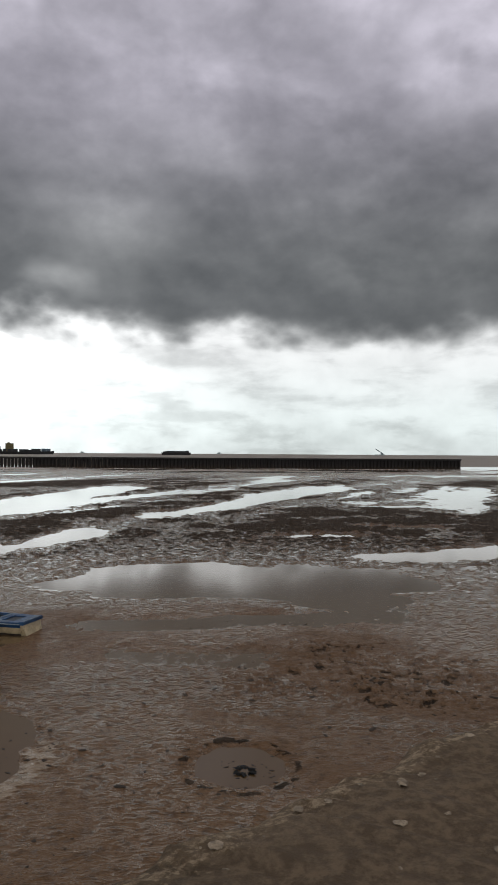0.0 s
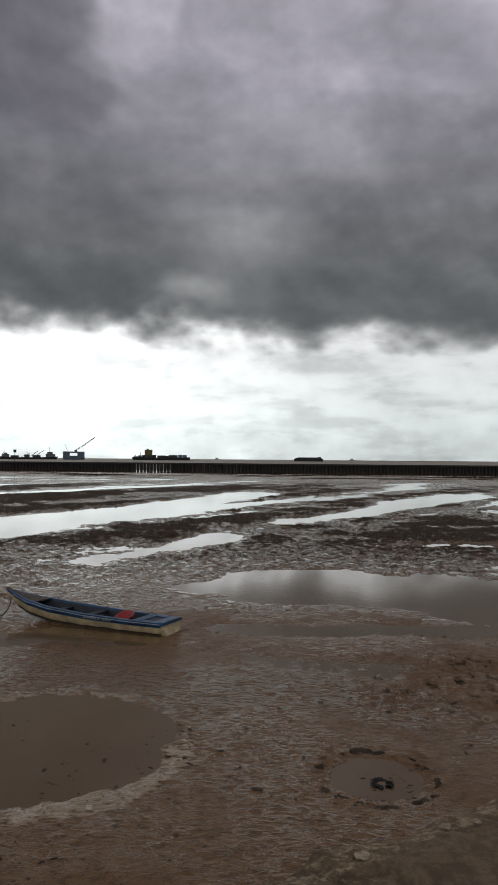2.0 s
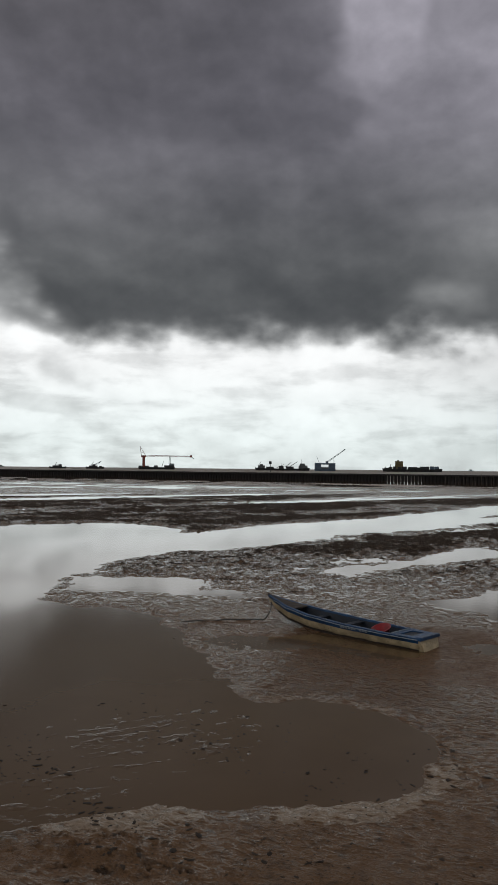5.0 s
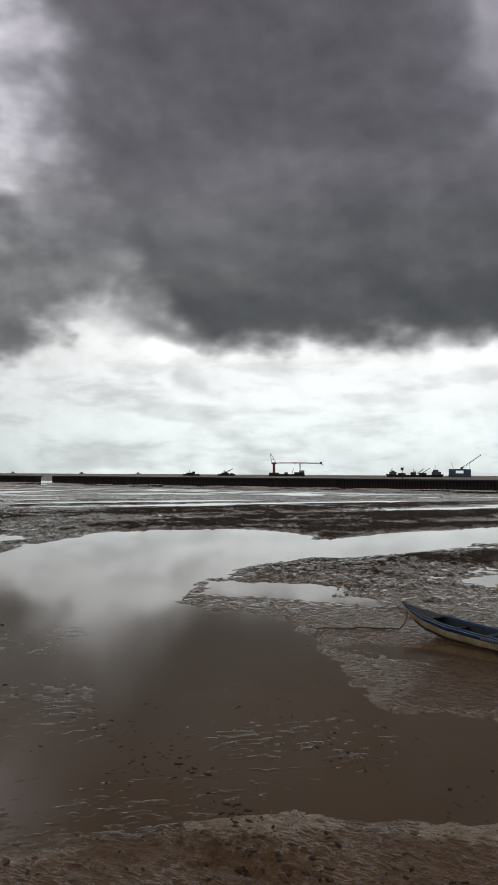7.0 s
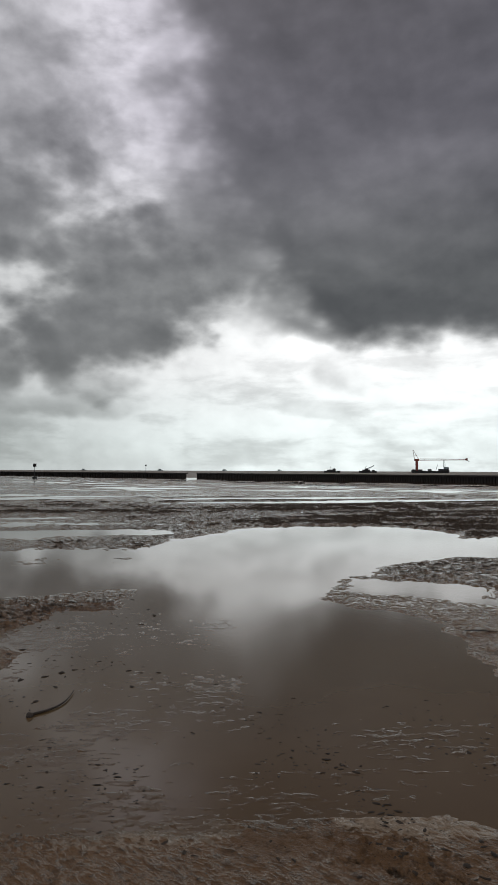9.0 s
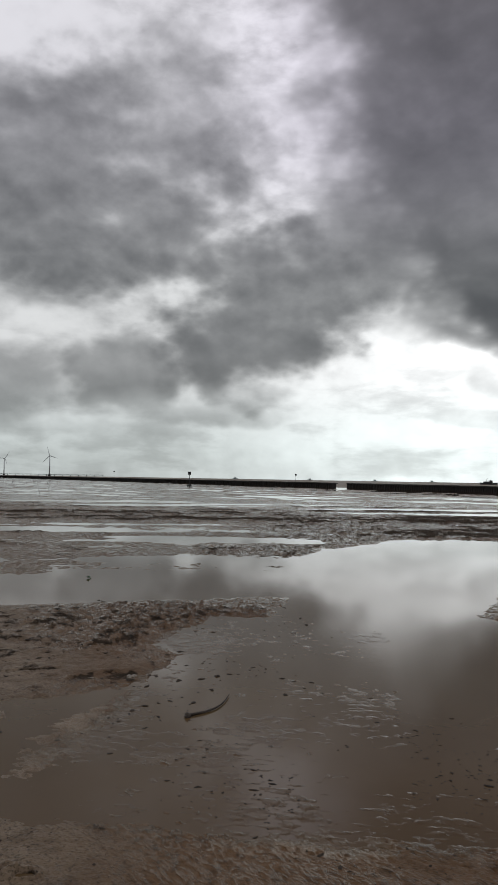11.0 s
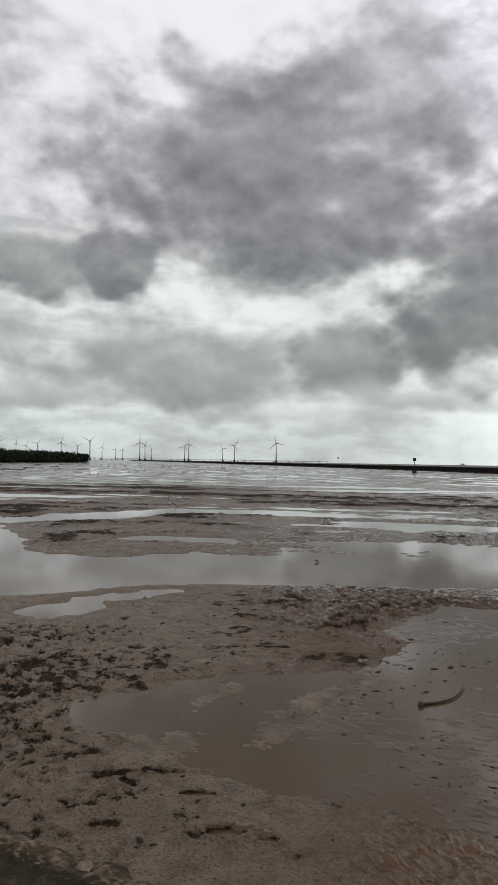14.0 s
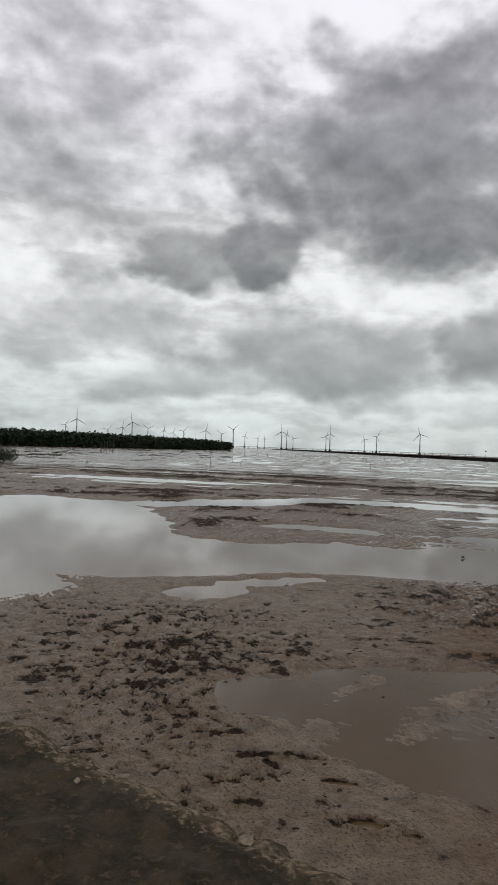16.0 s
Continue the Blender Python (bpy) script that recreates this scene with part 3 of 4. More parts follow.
    d = np.minimum(d, df + 0.1)
    turned = turned * (1 - 0.9 * sheet)
    # round hole with water, and its crumbled rim
    q = np.hypot(x - 1.10, (y - 7.17) * 0.95) + 0.05 * fbm(x * 6, y * 6, 3, 70)
    h = h - (h - 0.006) * step(q, 0.75, 0.46)
    h = np.where(q < 0.50, h - 0.05 * step(q, 0.46, 0.36), h + 0.010 * np.exp(-((q - 0.56) / 0.07) ** 2) * (1 + 2 * fbm(x * 9, y * 9, 2, 71)))
    turned = np.maximum(turned, 0.75 * np.exp(-((q - 0.57) / 0.06) ** 2) * step(fbm(x * 8, y * 8, 3, 73), -0.1, 0.25))
    h = h - step(0.1219 * x + 0.9925 * y, 150, 183) * 0.6
    # the shore lifts towards the sea wall
    s = (x * 0.62 - y * 0.785) + 2.2
    h = h + 0.12 * step(s, -1.2, 1.5)
    soak = np.clip(step(r, 13, 19) * (1 - step(r, 90, 130)) + 0.5 * step(r, 5, 12) * step(fbm(x * 0.3, y * 0.3, 3, 95), 0.0, 0.4) + 0.3 * np.exp(-((d_pool - 0.25) / 0.3) ** 2), 0, 1)
    froth = np.exp(-((d - 0.22) / 0.24) ** 2) * (1 - step(r, 10, 15)) * step(fbm(x * 0.8, y * 0.8, 3, 97), -0.45, 0.1) * step(x, -5.8, -4.4) * step(-y, -11.0, -8.0)
    bar = np.full(x.shape, 9.0)
    for p in BARS_OF_SILT:
        bar = np.minimum(bar, capsule(wx, wy, *p))
    h = h + step(-bar + 0.25 * patch, -0.3, 0.15) * (np.maximum(h, 0.003 + 0.006 * fine) - h)
    h = h + froth * 0.010 * (fine + 0.3)
    froth = np.maximum(froth, 0.5 * step(-bar + 0.25 * patch, -0.3, 0.15) * step(fbm(x * 2.0, y * 2.0, 3, 98), -0.4, 0.2))
    turned = np.maximum(turned, 0.44 * step(r, 16, 24) * (1 - 0.6 * left) * (1 - pool) * (1 - step(r, 60, 100)))
    # fades leftward: fewer ripples, and brighter sky painted into the silt's colour
    flow_tone = 1 - 0.9 * step(heading + 4 * fbm(x * 0.5, y * 0.5, 3, 101), 58, 76) * (1 - step(r, 14, 26) * 0.3)
    return h, turned, soak, froth, flow_tone, film


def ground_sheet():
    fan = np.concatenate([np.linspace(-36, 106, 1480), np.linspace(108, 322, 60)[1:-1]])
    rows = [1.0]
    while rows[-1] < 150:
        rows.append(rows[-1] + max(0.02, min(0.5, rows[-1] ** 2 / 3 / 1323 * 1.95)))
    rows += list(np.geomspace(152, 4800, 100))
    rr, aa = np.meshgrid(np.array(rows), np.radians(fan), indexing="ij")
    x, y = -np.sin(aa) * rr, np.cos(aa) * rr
    h, turned, soak, froth, flow_tone, film = mud(x, y)
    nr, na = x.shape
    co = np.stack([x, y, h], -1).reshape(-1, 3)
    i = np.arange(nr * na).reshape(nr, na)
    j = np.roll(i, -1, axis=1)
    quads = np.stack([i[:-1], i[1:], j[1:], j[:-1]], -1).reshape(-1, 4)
    me = bpy.data.meshes.new("ground")
    me.vertices.add(len(co))
    me.vertices.foreach_set("co", co.astype(np.float32).ravel())
    me.loops.add(quads.size)
    me.loops.foreach_set("vertex_index", quads.astype(np.int32).ravel())
    me.polygons.add(len(quads))
    me.polygons.foreach_set("loop_start", np.arange(0, quads.size, 4, dtype=np.int32))
    me.polygons.foreach_set("use_smooth", np.ones(len(quads), dtype=bool))
    for key, field in (("clods", turned), ("soak", soak), ("froth", froth), ("flow_tone", flow_tone), ("film", film)):
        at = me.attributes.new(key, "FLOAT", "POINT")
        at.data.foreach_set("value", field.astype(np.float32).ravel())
    me.update(calc_edges=True)
    me.materials.append(MUD)
    return tagged(new("ground", me), "brown wet tidal mud with clods and furrows", "mudflat", kind="structure")


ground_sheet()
bm = bmesh.new()
bmesh.ops.create_circle(bm, cap_ends=True, segments=96, radius=4800)
tagged(obj("water", bm, WATER), "shallow silty water reflecting the clouds", "water", kind="structure")

# ---- sea wall underfoot ----


def sea_wall():
    bm = bmesh.new()
    d = Vector((0.785, 0.62, 0))
    nrm = Vector((0.62, -0.785, 0))
    spots = [-16, -12, -9, -7, -5.5, -4.6] + [-4.2 + 8.8 * i / 219 for i in range(220)] + [5.2, 6.5, 9, 12, 16]
    rws = 34
    grid = []
    for s in spots:
        c = Vector((-0.72, 1.28, 0)) + d * s
        k0 = min(abs(s), 5.0)
        edge = 0.02 * noise.noise((s * 1.7, 3, 0)) + 0.03 * noise.noise((s * 6, 5, 0)) + 0.02 * noise.noise((s * 19, 8, 0)) + (0.007 * k0 * k0 if s < 0 else 0.030 * k0 * k0)
        line = [(edge - 0.05, -0.2), (edge - 0.03, 1.0), (edge - 0.02, 1.9)]
        for k in range(rws):
            w = edge + 5.0 * (k / (rws - 1)) ** 2.2
            chip = -0.07 * math.exp(-(w - edge) / 0.05) * (0.6 + 0.8 * noise.noise((s * 3, 2, 7))) + 0.024 * noise.noise((s * 5, w * 5, 1)) + 0.016 * noise.noise((s * 16, w * 16, 4))
            line.append((w, 2.03 + chip))
        line += [(edge + 5.05, 1.9), (edge + 5.05, -0.2)]
        grid.append([bm.verts.new(c + nrm * w + Vector((0, 0, z))) for w, z in line])
    for g0, g1 in zip(grid, grid[1:]):
        for k in range(len(g0) - 1):
            bm.faces.new((g0[k], g1[k], g1[k + 1], g0[k + 1]))
    for g0 in (grid[0], grid[-1]):
        bm.faces.new(g0)
    bmesh.ops.recalc_face_normals(bm, faces=bm.faces)
    ob = obj("sea_wall", bm, CONCRETE, smooth=True)
    at = ob.data.attributes.new("worn", "FLOAT", "POINT")
    for q, vert in zip(at.data, ob.data.vertices):
        p = vert.co - Vector((-0.72, 1.28, 0))
        s, w = p.dot(d), p.dot(nrm)
        lead = 0.007 * min(abs(s), 5.0) ** 2 if s < 0 else 0.030 * min(abs(s), 5.0) ** 2
        q.value = max(0.0, 0.85 - abs(w - lead - 0.06) / 0.16)
    return tagged(ob, "worn stained concrete top of a sea wall", "sea wall", kind="structure")


sea_wall()

# ---- breakwater of close piles ----
PHI = radians(-7.0)
BW_N = Vector((-math.sin(PHI), math.cos(PHI), 0))
BW_D = Vector((-math.cos(PHI), -math.sin(PHI), 0))


def bw_at(heading):
    """Distance along the breakwater at a heading from the viewer."""
    return 180.0 * math.tan(radians(heading) - PHI)


def breakwater(h0, h1):
    s0, s1 = bw_at(h0), bw_at(h1)
    mid = BW_N * 180 + BW_D * ((s0 + s1) / 2)
    turn = Matrix.Translation(mid) @ Matrix((BW_D.to_4d() * 0 + Vector((BW_D.x, BW_N.x, 0, 0)), (BW_D.y, BW_N.y, 0, 0), (0, 0, 1, 0), (0, 0, 0, 1)))
    t = thing("breakwater", turn, "long dark breakwater of close concrete piles", "breakwater", kind="structure")
    L = (s1 - s0) / 2
    bm = bmesh.new()
    box(bm, -L, L, -0.45, 0.45, 1.55, 1.95, bevel=0.05)
    box(bm, -L, L, 2.4, 3.2, 1.5, 1.9, bevel=0.05)
    part("cap_beam", bm, CAP, t)
    mid_s = (s0 + s1) / 2
    for f0, f1 in ((s0, min(44.0, s1)), (max(54.0, s0), s1)):
        if f1 > f0:
            bm = bmesh.new()
            box(bm, f0 - mid_s, f1 - mid_s, 0.35, 2.39, -0.5, 1.57)
            part("rubble_fill", bm, PILE, t)
    return t, L, s0, s1


front = [breakwater(-25.1, 44.5), breakwater(45.7, 78.0)]
bm = bmesh.new()
rod(bm, (0, 0, -0.6), (0, 0, 1.56), 0.27, 0.27, 7)
pile_mesh = bpy.data.meshes.new("pile")
bm.to_mesh(pile_mesh)
bm.free()
pile_mesh.materials.append(PILE)
left_over = bmesh.new()
rng = random.Random(4)
for t, L, s0, s1 in front:
    count = 0
    x = -L + 0.4
    while x < L:
        if count < 300 and s0 < 0:
            p = new("pile", pile_mesh)
            p.parent = t
            p.location = (x + rng.uniform(-0.04, 0.04), rng.uniform(-0.05, 0.05), rng.uniform(-0.05, 0.0))
            p.rotation_euler = (rng.uniform(-0.02, 0.02), rng.uniform(-0.015, 0.015), 0)
        elif x < L - 600 or s0 < 0 or count % 2 == 0:
            rod(left_over, t.matrix_world @ Vector((x, 0, -0.6)), t.matrix_world @ Vector((x, 0, 1.56)), 0.3, 0.3, 5)
        count += 1
        x += 0.86 if s0 < 0 else 1.2 + 0.004 * (x + L)
for k in range(13):
    s = 43.5 + 0.86 * k + 0.43
    p0 = BW_N * 182.8 + BW_D * s
    rod(left_over, p0 + Vector((0, 0, -0.6)), p0 + Vector((0, 0, 1.56)), 0.3, 0.3, 6)
    p0 = BW_N * 181.6 + BW_D * (s - 0.2)
    rod(left_over, p0 + Vector((0, 0, -0.6)), p0 + Vector((0, 0, 1.56)), 0.23, 0.23, 6)
tagged(obj("breakwater_piles", left_over, PILE), "row of dark concrete piles along a breakwater", "piles", kind="stuff")

# ---- the boat ----
CLOD = plain("dark_mud_clods", (0.034, 0.023, 0.015), 0.95, scale=14.0, vary=0.5, relief=0)


def lerp_rows(rows, x):
    for p, q in zip(rows, rows[1:]):
        if x <= q[0]:
            k = (x - p[0]) / (q[0] - p[0])
            k = k * k * (3 - 2 * k) * 0.4 + k * 0.6
            return [a + (c - a) * k for a, c in zip(p[1:], q[1:])]
    return list(rows[-1][1:])


# along, half beam at the rail, half beam at the bottom, bottom height, rail height
LINES = [(0, .31, .24, .0, .235), (.6, .355, .275, .0, .235), (1.5, .375, .29, .0, .25), (2.3, .345, .245, .012, .285),
         (2.9, .245, .14, .07, .34), (3.3, .11, .05, .18, .405), (3.56, .028, .012, .33, .46)]


def loft(rings, closed=False):
    bm = bmesh.new()
    vs = [[bm.verts.new(p) for p in r] for r in rings]
    for a, c in zip(vs, vs[1:]):
        m = len(a)
        for k in range(m if closed else m - 1):
            bm.faces.new((a[k], a[(k + 1) % m], c[(k + 1) % m], c[k]))
    return bm, vs


def rowing_boat():
    aim = math.degrees(math.atan2(14.35 - 12.95, -4.8 + 1.55))
    t = thing("wooden_boat", pose(-1.56, 12.95, -0.015, 1.2, -0.6, aim), "narrow blue and cream wooden boat lying on wet mud", "boat")
    xs = [3.56 * i / 34 for i in range(35)]
    st = [(x, *lerp_rows(LINES, x)) for x in xs]
    cut = 0.60
    rings = []
    for x, wt, wb, zb, zr in st:
        zs, ws = zb + (zr - zb) * cut, wb + (wt - wb) * cut
        rings.append([(x, -ws, zs), (x, -(ws + wb) / 2 - 0.008, (zs + zb) / 2), (x, -wb, zb + 0.012), (x, -wb + 0.02, zb), (x, 0, zb - 0.012), (x, wb - 0.02, zb),
                      (x, wb, zb + 0.012), (x, (ws + wb) / 2 + 0.008, (zs + zb) / 2), (x, ws, zs)])
    bm, vs = loft(rings)
    bm.faces.new(vs[0])
    bmesh.ops.recalc_face_normals(bm, faces=bm.faces)
    part("hull", bm, CREAM, t, "stained cream lower hull", True)
    for sgn in (-1, 1):
        rings = []
        for x, wt, wb, zb, zr in st:
            zs, ws = zb + (zr - zb) * cut, wb + (wt - wb) * cut
            g = min(0.045, wt * 0.8)
            rings.append([(x, sgn * (ws + 0.004), zs), (x, sgn * (wt + 0.012), zr - 0.012), (x, sgn * (wt + 0.008), zr), (x, sgn * (wt - g), zr + 0.002),
                          (x, sgn * (wt - g - 0.006), zr - 0.03), (x, sgn * (ws - 0.012), zs)])
        bm, vs = loft(rings, True)
        bm.faces.new(vs[0])
        bm.faces.new(vs[-1])
        bmesh.ops.recalc_face_normals(bm, faces=bm.faces)
        part("side_rail", bm, BLUE, t, "faded blue upper plank")
        bm, vs = loft([[(x, sgn * (wt + 0.013), zr - 0.040), (x, sgn * (wt + 0.019), zr - 0.036), (x, sgn * (wt + 0.019), zr - 0.028), (x, sgn * (wt + 0.014), zr - 0.024)]
                       for x, wt, wb, zb, zr in st[:-2]], True)
        bmesh.ops.recalc_face_normals(bm, faces=bm.faces)
        part("rub_strip", bm, BARS, t, "thin pale rubbing strip")
    # mud-stained foot of the hull
    for sgn in (-1, 1):
        bm, vs = loft([[(x, sgn * (wb + 0.006), zb - 0.014), (x, sgn * (wb + 0.016 + 0.012 * noise.noise((x * 6, sgn, 0))), zb + 0.035 + 0.022 * noise.noise((x * 4, sgn, 3))), (x, sgn * wb, zb + 0.03), (x, sgn * (wb - 0.03), zb - 0.014)]
                        for x, wt, wb, zb, zr in st[:-3]], True)
        bmesh.ops.recalc_face_normals(bm, faces=bm.faces)
        part("mud_line", bm, CLOD, t, "dark mud caked along the bottom")
    # inside, near-black blue with specks of mud
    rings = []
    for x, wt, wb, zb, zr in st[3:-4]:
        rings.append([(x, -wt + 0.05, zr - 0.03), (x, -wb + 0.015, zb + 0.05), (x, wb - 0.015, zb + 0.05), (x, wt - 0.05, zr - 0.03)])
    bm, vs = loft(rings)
    part("inner_planking", bm, BOATIN, t, "very dark blue inside specked with mud")
    # transom
    x, wt, wb, zb, zr = st[0]
    bm, vs = loft([[(-0.10, -wb, zb), (-0.02, -wt, zr - 0.02), (-0.02, wt, zr - 0.02), (-0.10, wb, zb)], [(0.014, -wb, zb), (0.012, -wt, zr - 0.02), (0.012, wt, zr - 0.02), (0.014, wb, zb)]], True)
    for ring in vs:
        bm.faces.new(ring)
    bmesh.ops.recalc_face_normals(bm, faces=bm.faces)
    part("transom", bm, CREAM, t, "mud-splashed cream stern board")
    bm = bmesh.new()
    box(bm, -0.065, 0.03, -wt - 0.01, wt + 0.01, zr - 0.045, zr + 0.012, bevel=0.01)
    part("stern_rail", bm, BLUE, t)
    # stern deck with a sunken hatch
    deck = thing_part("stern_deck", t)
    for x0, x1, y0, y1 in ((0.03, 0.17, -.29, .29), (0.40, 0.50, -.32, .32), (0.17, 0.40, -.31, -.2), (0.17, 0.40, .2, .31)):
        bm = bmesh.new()
        box(bm, x0, x1, y0, y1, 0.212, 0.234, bevel=0.004)
        part("deck_board", bm, BLUE, deck)
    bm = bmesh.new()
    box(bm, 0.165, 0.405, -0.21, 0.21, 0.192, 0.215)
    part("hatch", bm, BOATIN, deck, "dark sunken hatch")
    bm = bmesh.new()
    box(bm, 0.505, 0.52, -0.325, 0.325, 0.14, 0.248, bevel=0.004)
    part("coaming", bm, BARS, t, "pale edge board")
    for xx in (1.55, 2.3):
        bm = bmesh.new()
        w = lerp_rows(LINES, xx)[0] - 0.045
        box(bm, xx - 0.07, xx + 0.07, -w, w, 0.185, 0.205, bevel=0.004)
        part("thwart", bm, BOATIN, t, "very dark blue cross board")
    # fore deck and stem
    rings = []
    for x, wt, wb, zb, zr in st[26:]:
        rings.append([(x, -wt + 0.02, zr - 0.004), (x, 0, zr + 0.014), (x, wt - 0.02, zr - 0.004), (x, 0, zr - 0.02)])
    bm, vs = loft(rings, True)
    for ring in (vs[0], vs[-1]):
        bm.faces.new(ring)
    bmesh.ops.recalc_face_normals(bm, faces=bm.faces)
    part("fore_deck", bm, WOOD, t, "bare brown bow planks")
    bm = bmesh.new()
    rod(bm, (3.28, 0, 0.16), (3.60, 0, 0.47), 0.022, 0.026, 8)
    rod(bm, (3.56, -0.05, 0.452), (3.56, 0.05, 0.452), 0.016, 0.016, 8)
    part("stem_post", bm, WOOD, t, "dark worn wooden stem")
    # worn name along the side, unreadable
    for k in range(10):
        if k == 3:
            continue
        x0 = 0.98 + 0.058 * k
        x, (wt, wb, zb, zr) = x0, lerp_rows(LINES, x0)
        k1, k2 = 0.70, 0.84
        bm = bmesh.new()
        ys = [wb + (wt - wb) * q + 0.016 for q in (k1, k2)]
        zs = [zb + (zr - zb) * q for q in (k1, k2)]
        quad = [bm.verts.new(p) for p in ((x0, ys[0], zs[0]), (x0 + 0.04, ys[0], zs[0]), (x0 + 0.04, ys[1], zs[1]), (x0, ys[1], zs[1]))]
        quad2 = [bm.verts.new(q.co - Vector((0, 0.014, 0))) for q in quad]
        bm.faces.new(quad)
        for i in range(4):
            bm.faces.new((quad[i], quad2[i], quad2[(i + 1) % 4], quad[(i + 1) % 4]))
        part("letter", bm, BARS, t)
    return t


def thing_part(name, parent):
    e = new(name)
    e.parent = parent
    return e


# much darker blue than the outer planks, mottled with mud colour
BOATIN = plain("dark_blue_inside", (0.008, 0.015, 0.027), 0.55, scale=4.0, vary=0.5, grime=(0.05, 0.038, 0.03), dirt=0.7)
boat = rowing_boat()


def red_tub():
    t = thing("plastic_basin", boat.matrix_world @ pose(0.90, -0.02, 0.12, -22, 6, 0), "red plastic basin lying in the boat", "basin")
    prof = [(0.0, 0.0), (0.13, 0.0), (0.165, 0.10), (0.185, 0.105), (0.185, 0.112), (0.16, 0.112), (0.125, 0.012), (0.0, 0.012)]
    bm, vs = loft([[(r * math.cos(a), r * math.sin(a), z) for r, z in prof] for a in [2 * math.pi * i / 28 for i in range(29)]])
    bmesh.ops.remove_doubles(bm, verts=bm.verts, dist=1e-4)
    bmesh.ops.recalc_face_normals(bm, faces=bm.faces)
    part("bowl", bm, RED, t, "", True)


red_tub()


def tube(name, pts, r, mat, parent=None, label="", seg=6, r1=None):
    rings = []
    pts = [Vector(p) for p in pts]
    for i, p in enumerate(pts):
        d = (pts[min(i + 1, len(pts) - 1)] - pts[max(i - 1, 0)]).normalized()
        a = d.cross(Vector((0, 0, 1)))
        a = a.normalized() if a.length > 1e-3 else Vector((1, 0, 0))
        c = d.cross(a)
        q = r if r1 is None else r + (r1 - r) * i / (len(pts) - 1)
        rings.append([p + (a * math.cos(2 * math.pi * k / seg) + c * math.sin(2 * math.pi * k / seg)) * q for k in range(seg)])
    bm, vs = loft(rings, True)
    bm.faces.new(vs[0])
    bm.faces.new(vs[-1])
    bmesh.ops.recalc_face_normals(bm, faces=bm.faces)
    return obj(name, bm, mat, parent, label, True)


def mooring_line():
    top = boat.matrix_world @ Vector((3.5, 0, 0.40))
    pts = []
    for i in range(40):
        k = i / 39
        if k < 0.2:
            q = k / 0.2
            p = top.lerp(Vector((-4.82, 14.0, 0.03)), q) + Vector((0.05 * math.sin(q * 3.1), 0, 0.05 * math.sin(q * 3.14) - 0.02 * q))
            p.z = top.z + (0.035 - top.z) * (q ** 0.8)
        else:
            q = (k - 0.2) / 0.8
            p = Vector((-4.82, 14.0, 0.035)).lerp(Vector((-6.25, 13.35, 0.035)), q) + Vector((0, 0.10 * math.sin(q * 5), 0.01 * math.sin(q * 17)))
        pts.append(p)
    tagged(tube("mooring_rope", pts, 0.012, ROPE), "dark muddy mooring rope from the bow across mud", "rope")


mooring_line()

# ---- twigs, weed and stakes in the mud ----


def driftwood():
    pts = [(-8.17 - 0.42 * k + 0.16 * math.sin(k * 3.1), 5.2 + 0.95 * k, 0.016 + 0.008 * k * k) for k in [i / 12 for i in range(13)]]
    ob = tube("driftwood_branch", pts, 0.018, WOOD, r1=0.007)
    tagged(ob, "thin curved dark branch lying on wet mud", "branch")
    bm = bmesh.new()
    bmesh.ops.create_icosphere(bm, subdivisions=2, radius=0.04)
    for q in bm.verts:
        q.co += Vector((-8.15, 5.18, 0.02)) + q.co * 0.5 * noise.noise(q.co * 20)
    part("knot", bm, WOOD, ob, "gnarled root end")


driftwood()


def stake(x, y, h, r=0.02, lean=(0, 0), name="wooden_stake", label="thin leaning wooden stake standing in the mud", fork=False):
    pts = [(x + lean[0] * k * h + 0.03 * h * math.sin(k * 4 + x), y + lean[1] * k * h, -0.05 + (h + 0.05) * k) for k in [i / 5 for i in range(6)]]
    ob = tube(name, pts, r, WOOD, r1=r * 0.7)
    tagged(ob, label, "stake", "stakes in the mud")
    if fork:
        p = Vector(pts[3])
        tube("side_twig", [p, p + Vector((0.12 * h, 0.05 * h, 0.18 * h)), p + Vector((0.26 * h, 0.05 * h, 0.22 * h))], r * 0.7, WOOD, ob)


def at_px(heading, dist):
    return far(heading, dist)


for hd, ds, h, lx, fork in ((74.6, 54, 0.62, -0.3, False), (75.3, 55, 0.28, -0.1, False), (76.6, 60, 0.75, 0.02, True), (67.6, 115, 1.0, -0.3, False), (74.7, 125, 1.0, -0.1, False),
                            (82.8, 118, 1.6, 0.0, False), (84.5, 150, 1.2, 0.05, False), (92.0, 135, 1.6, 0.02, False), (80.5, 130, 0.9, 0.3, False), (70.6, 140, 0.9, 0.0, False)):
    x, y = far(hd, ds)
    stake(x, y, h, 0.012 + ds * 0.0002, (lx * math.cos(radians(hd)), lx * math.sin(radians(hd))), fork=fork)
for k in range(13):
    x, y = far(1.4 + 0.31 * k + rng.uniform(-0.08, 0.08), 137 + rng.uniform(-4, 4))
    stake(x, y, rng.uniform(1.2, 2.4), 0.085, (rng.uniform(-0.15, 0.15), 0))
for k in range(9):
    x, y = far(-3.5 - 0.9 * k + rng.uniform(-0.3, 0.3), 145 + rng.uniform(-8, 8))
    stake(x, y, rng.uniform(0.5, 1.3), 0.04, (rng.uniform(-0.2, 0.2), 0))
for k in range(5):
    x, y = far(91.0 - 0.22 * k, 236 + rng.uniform(-2, 2))
    stake(x, y, rng.uniform(2.2, 3.2), 0.14, (rng.uniform(-0.02, 0.02), 0), "timber_pile", "thick dark timber pile standing in the mud")
stub = bmesh.new()
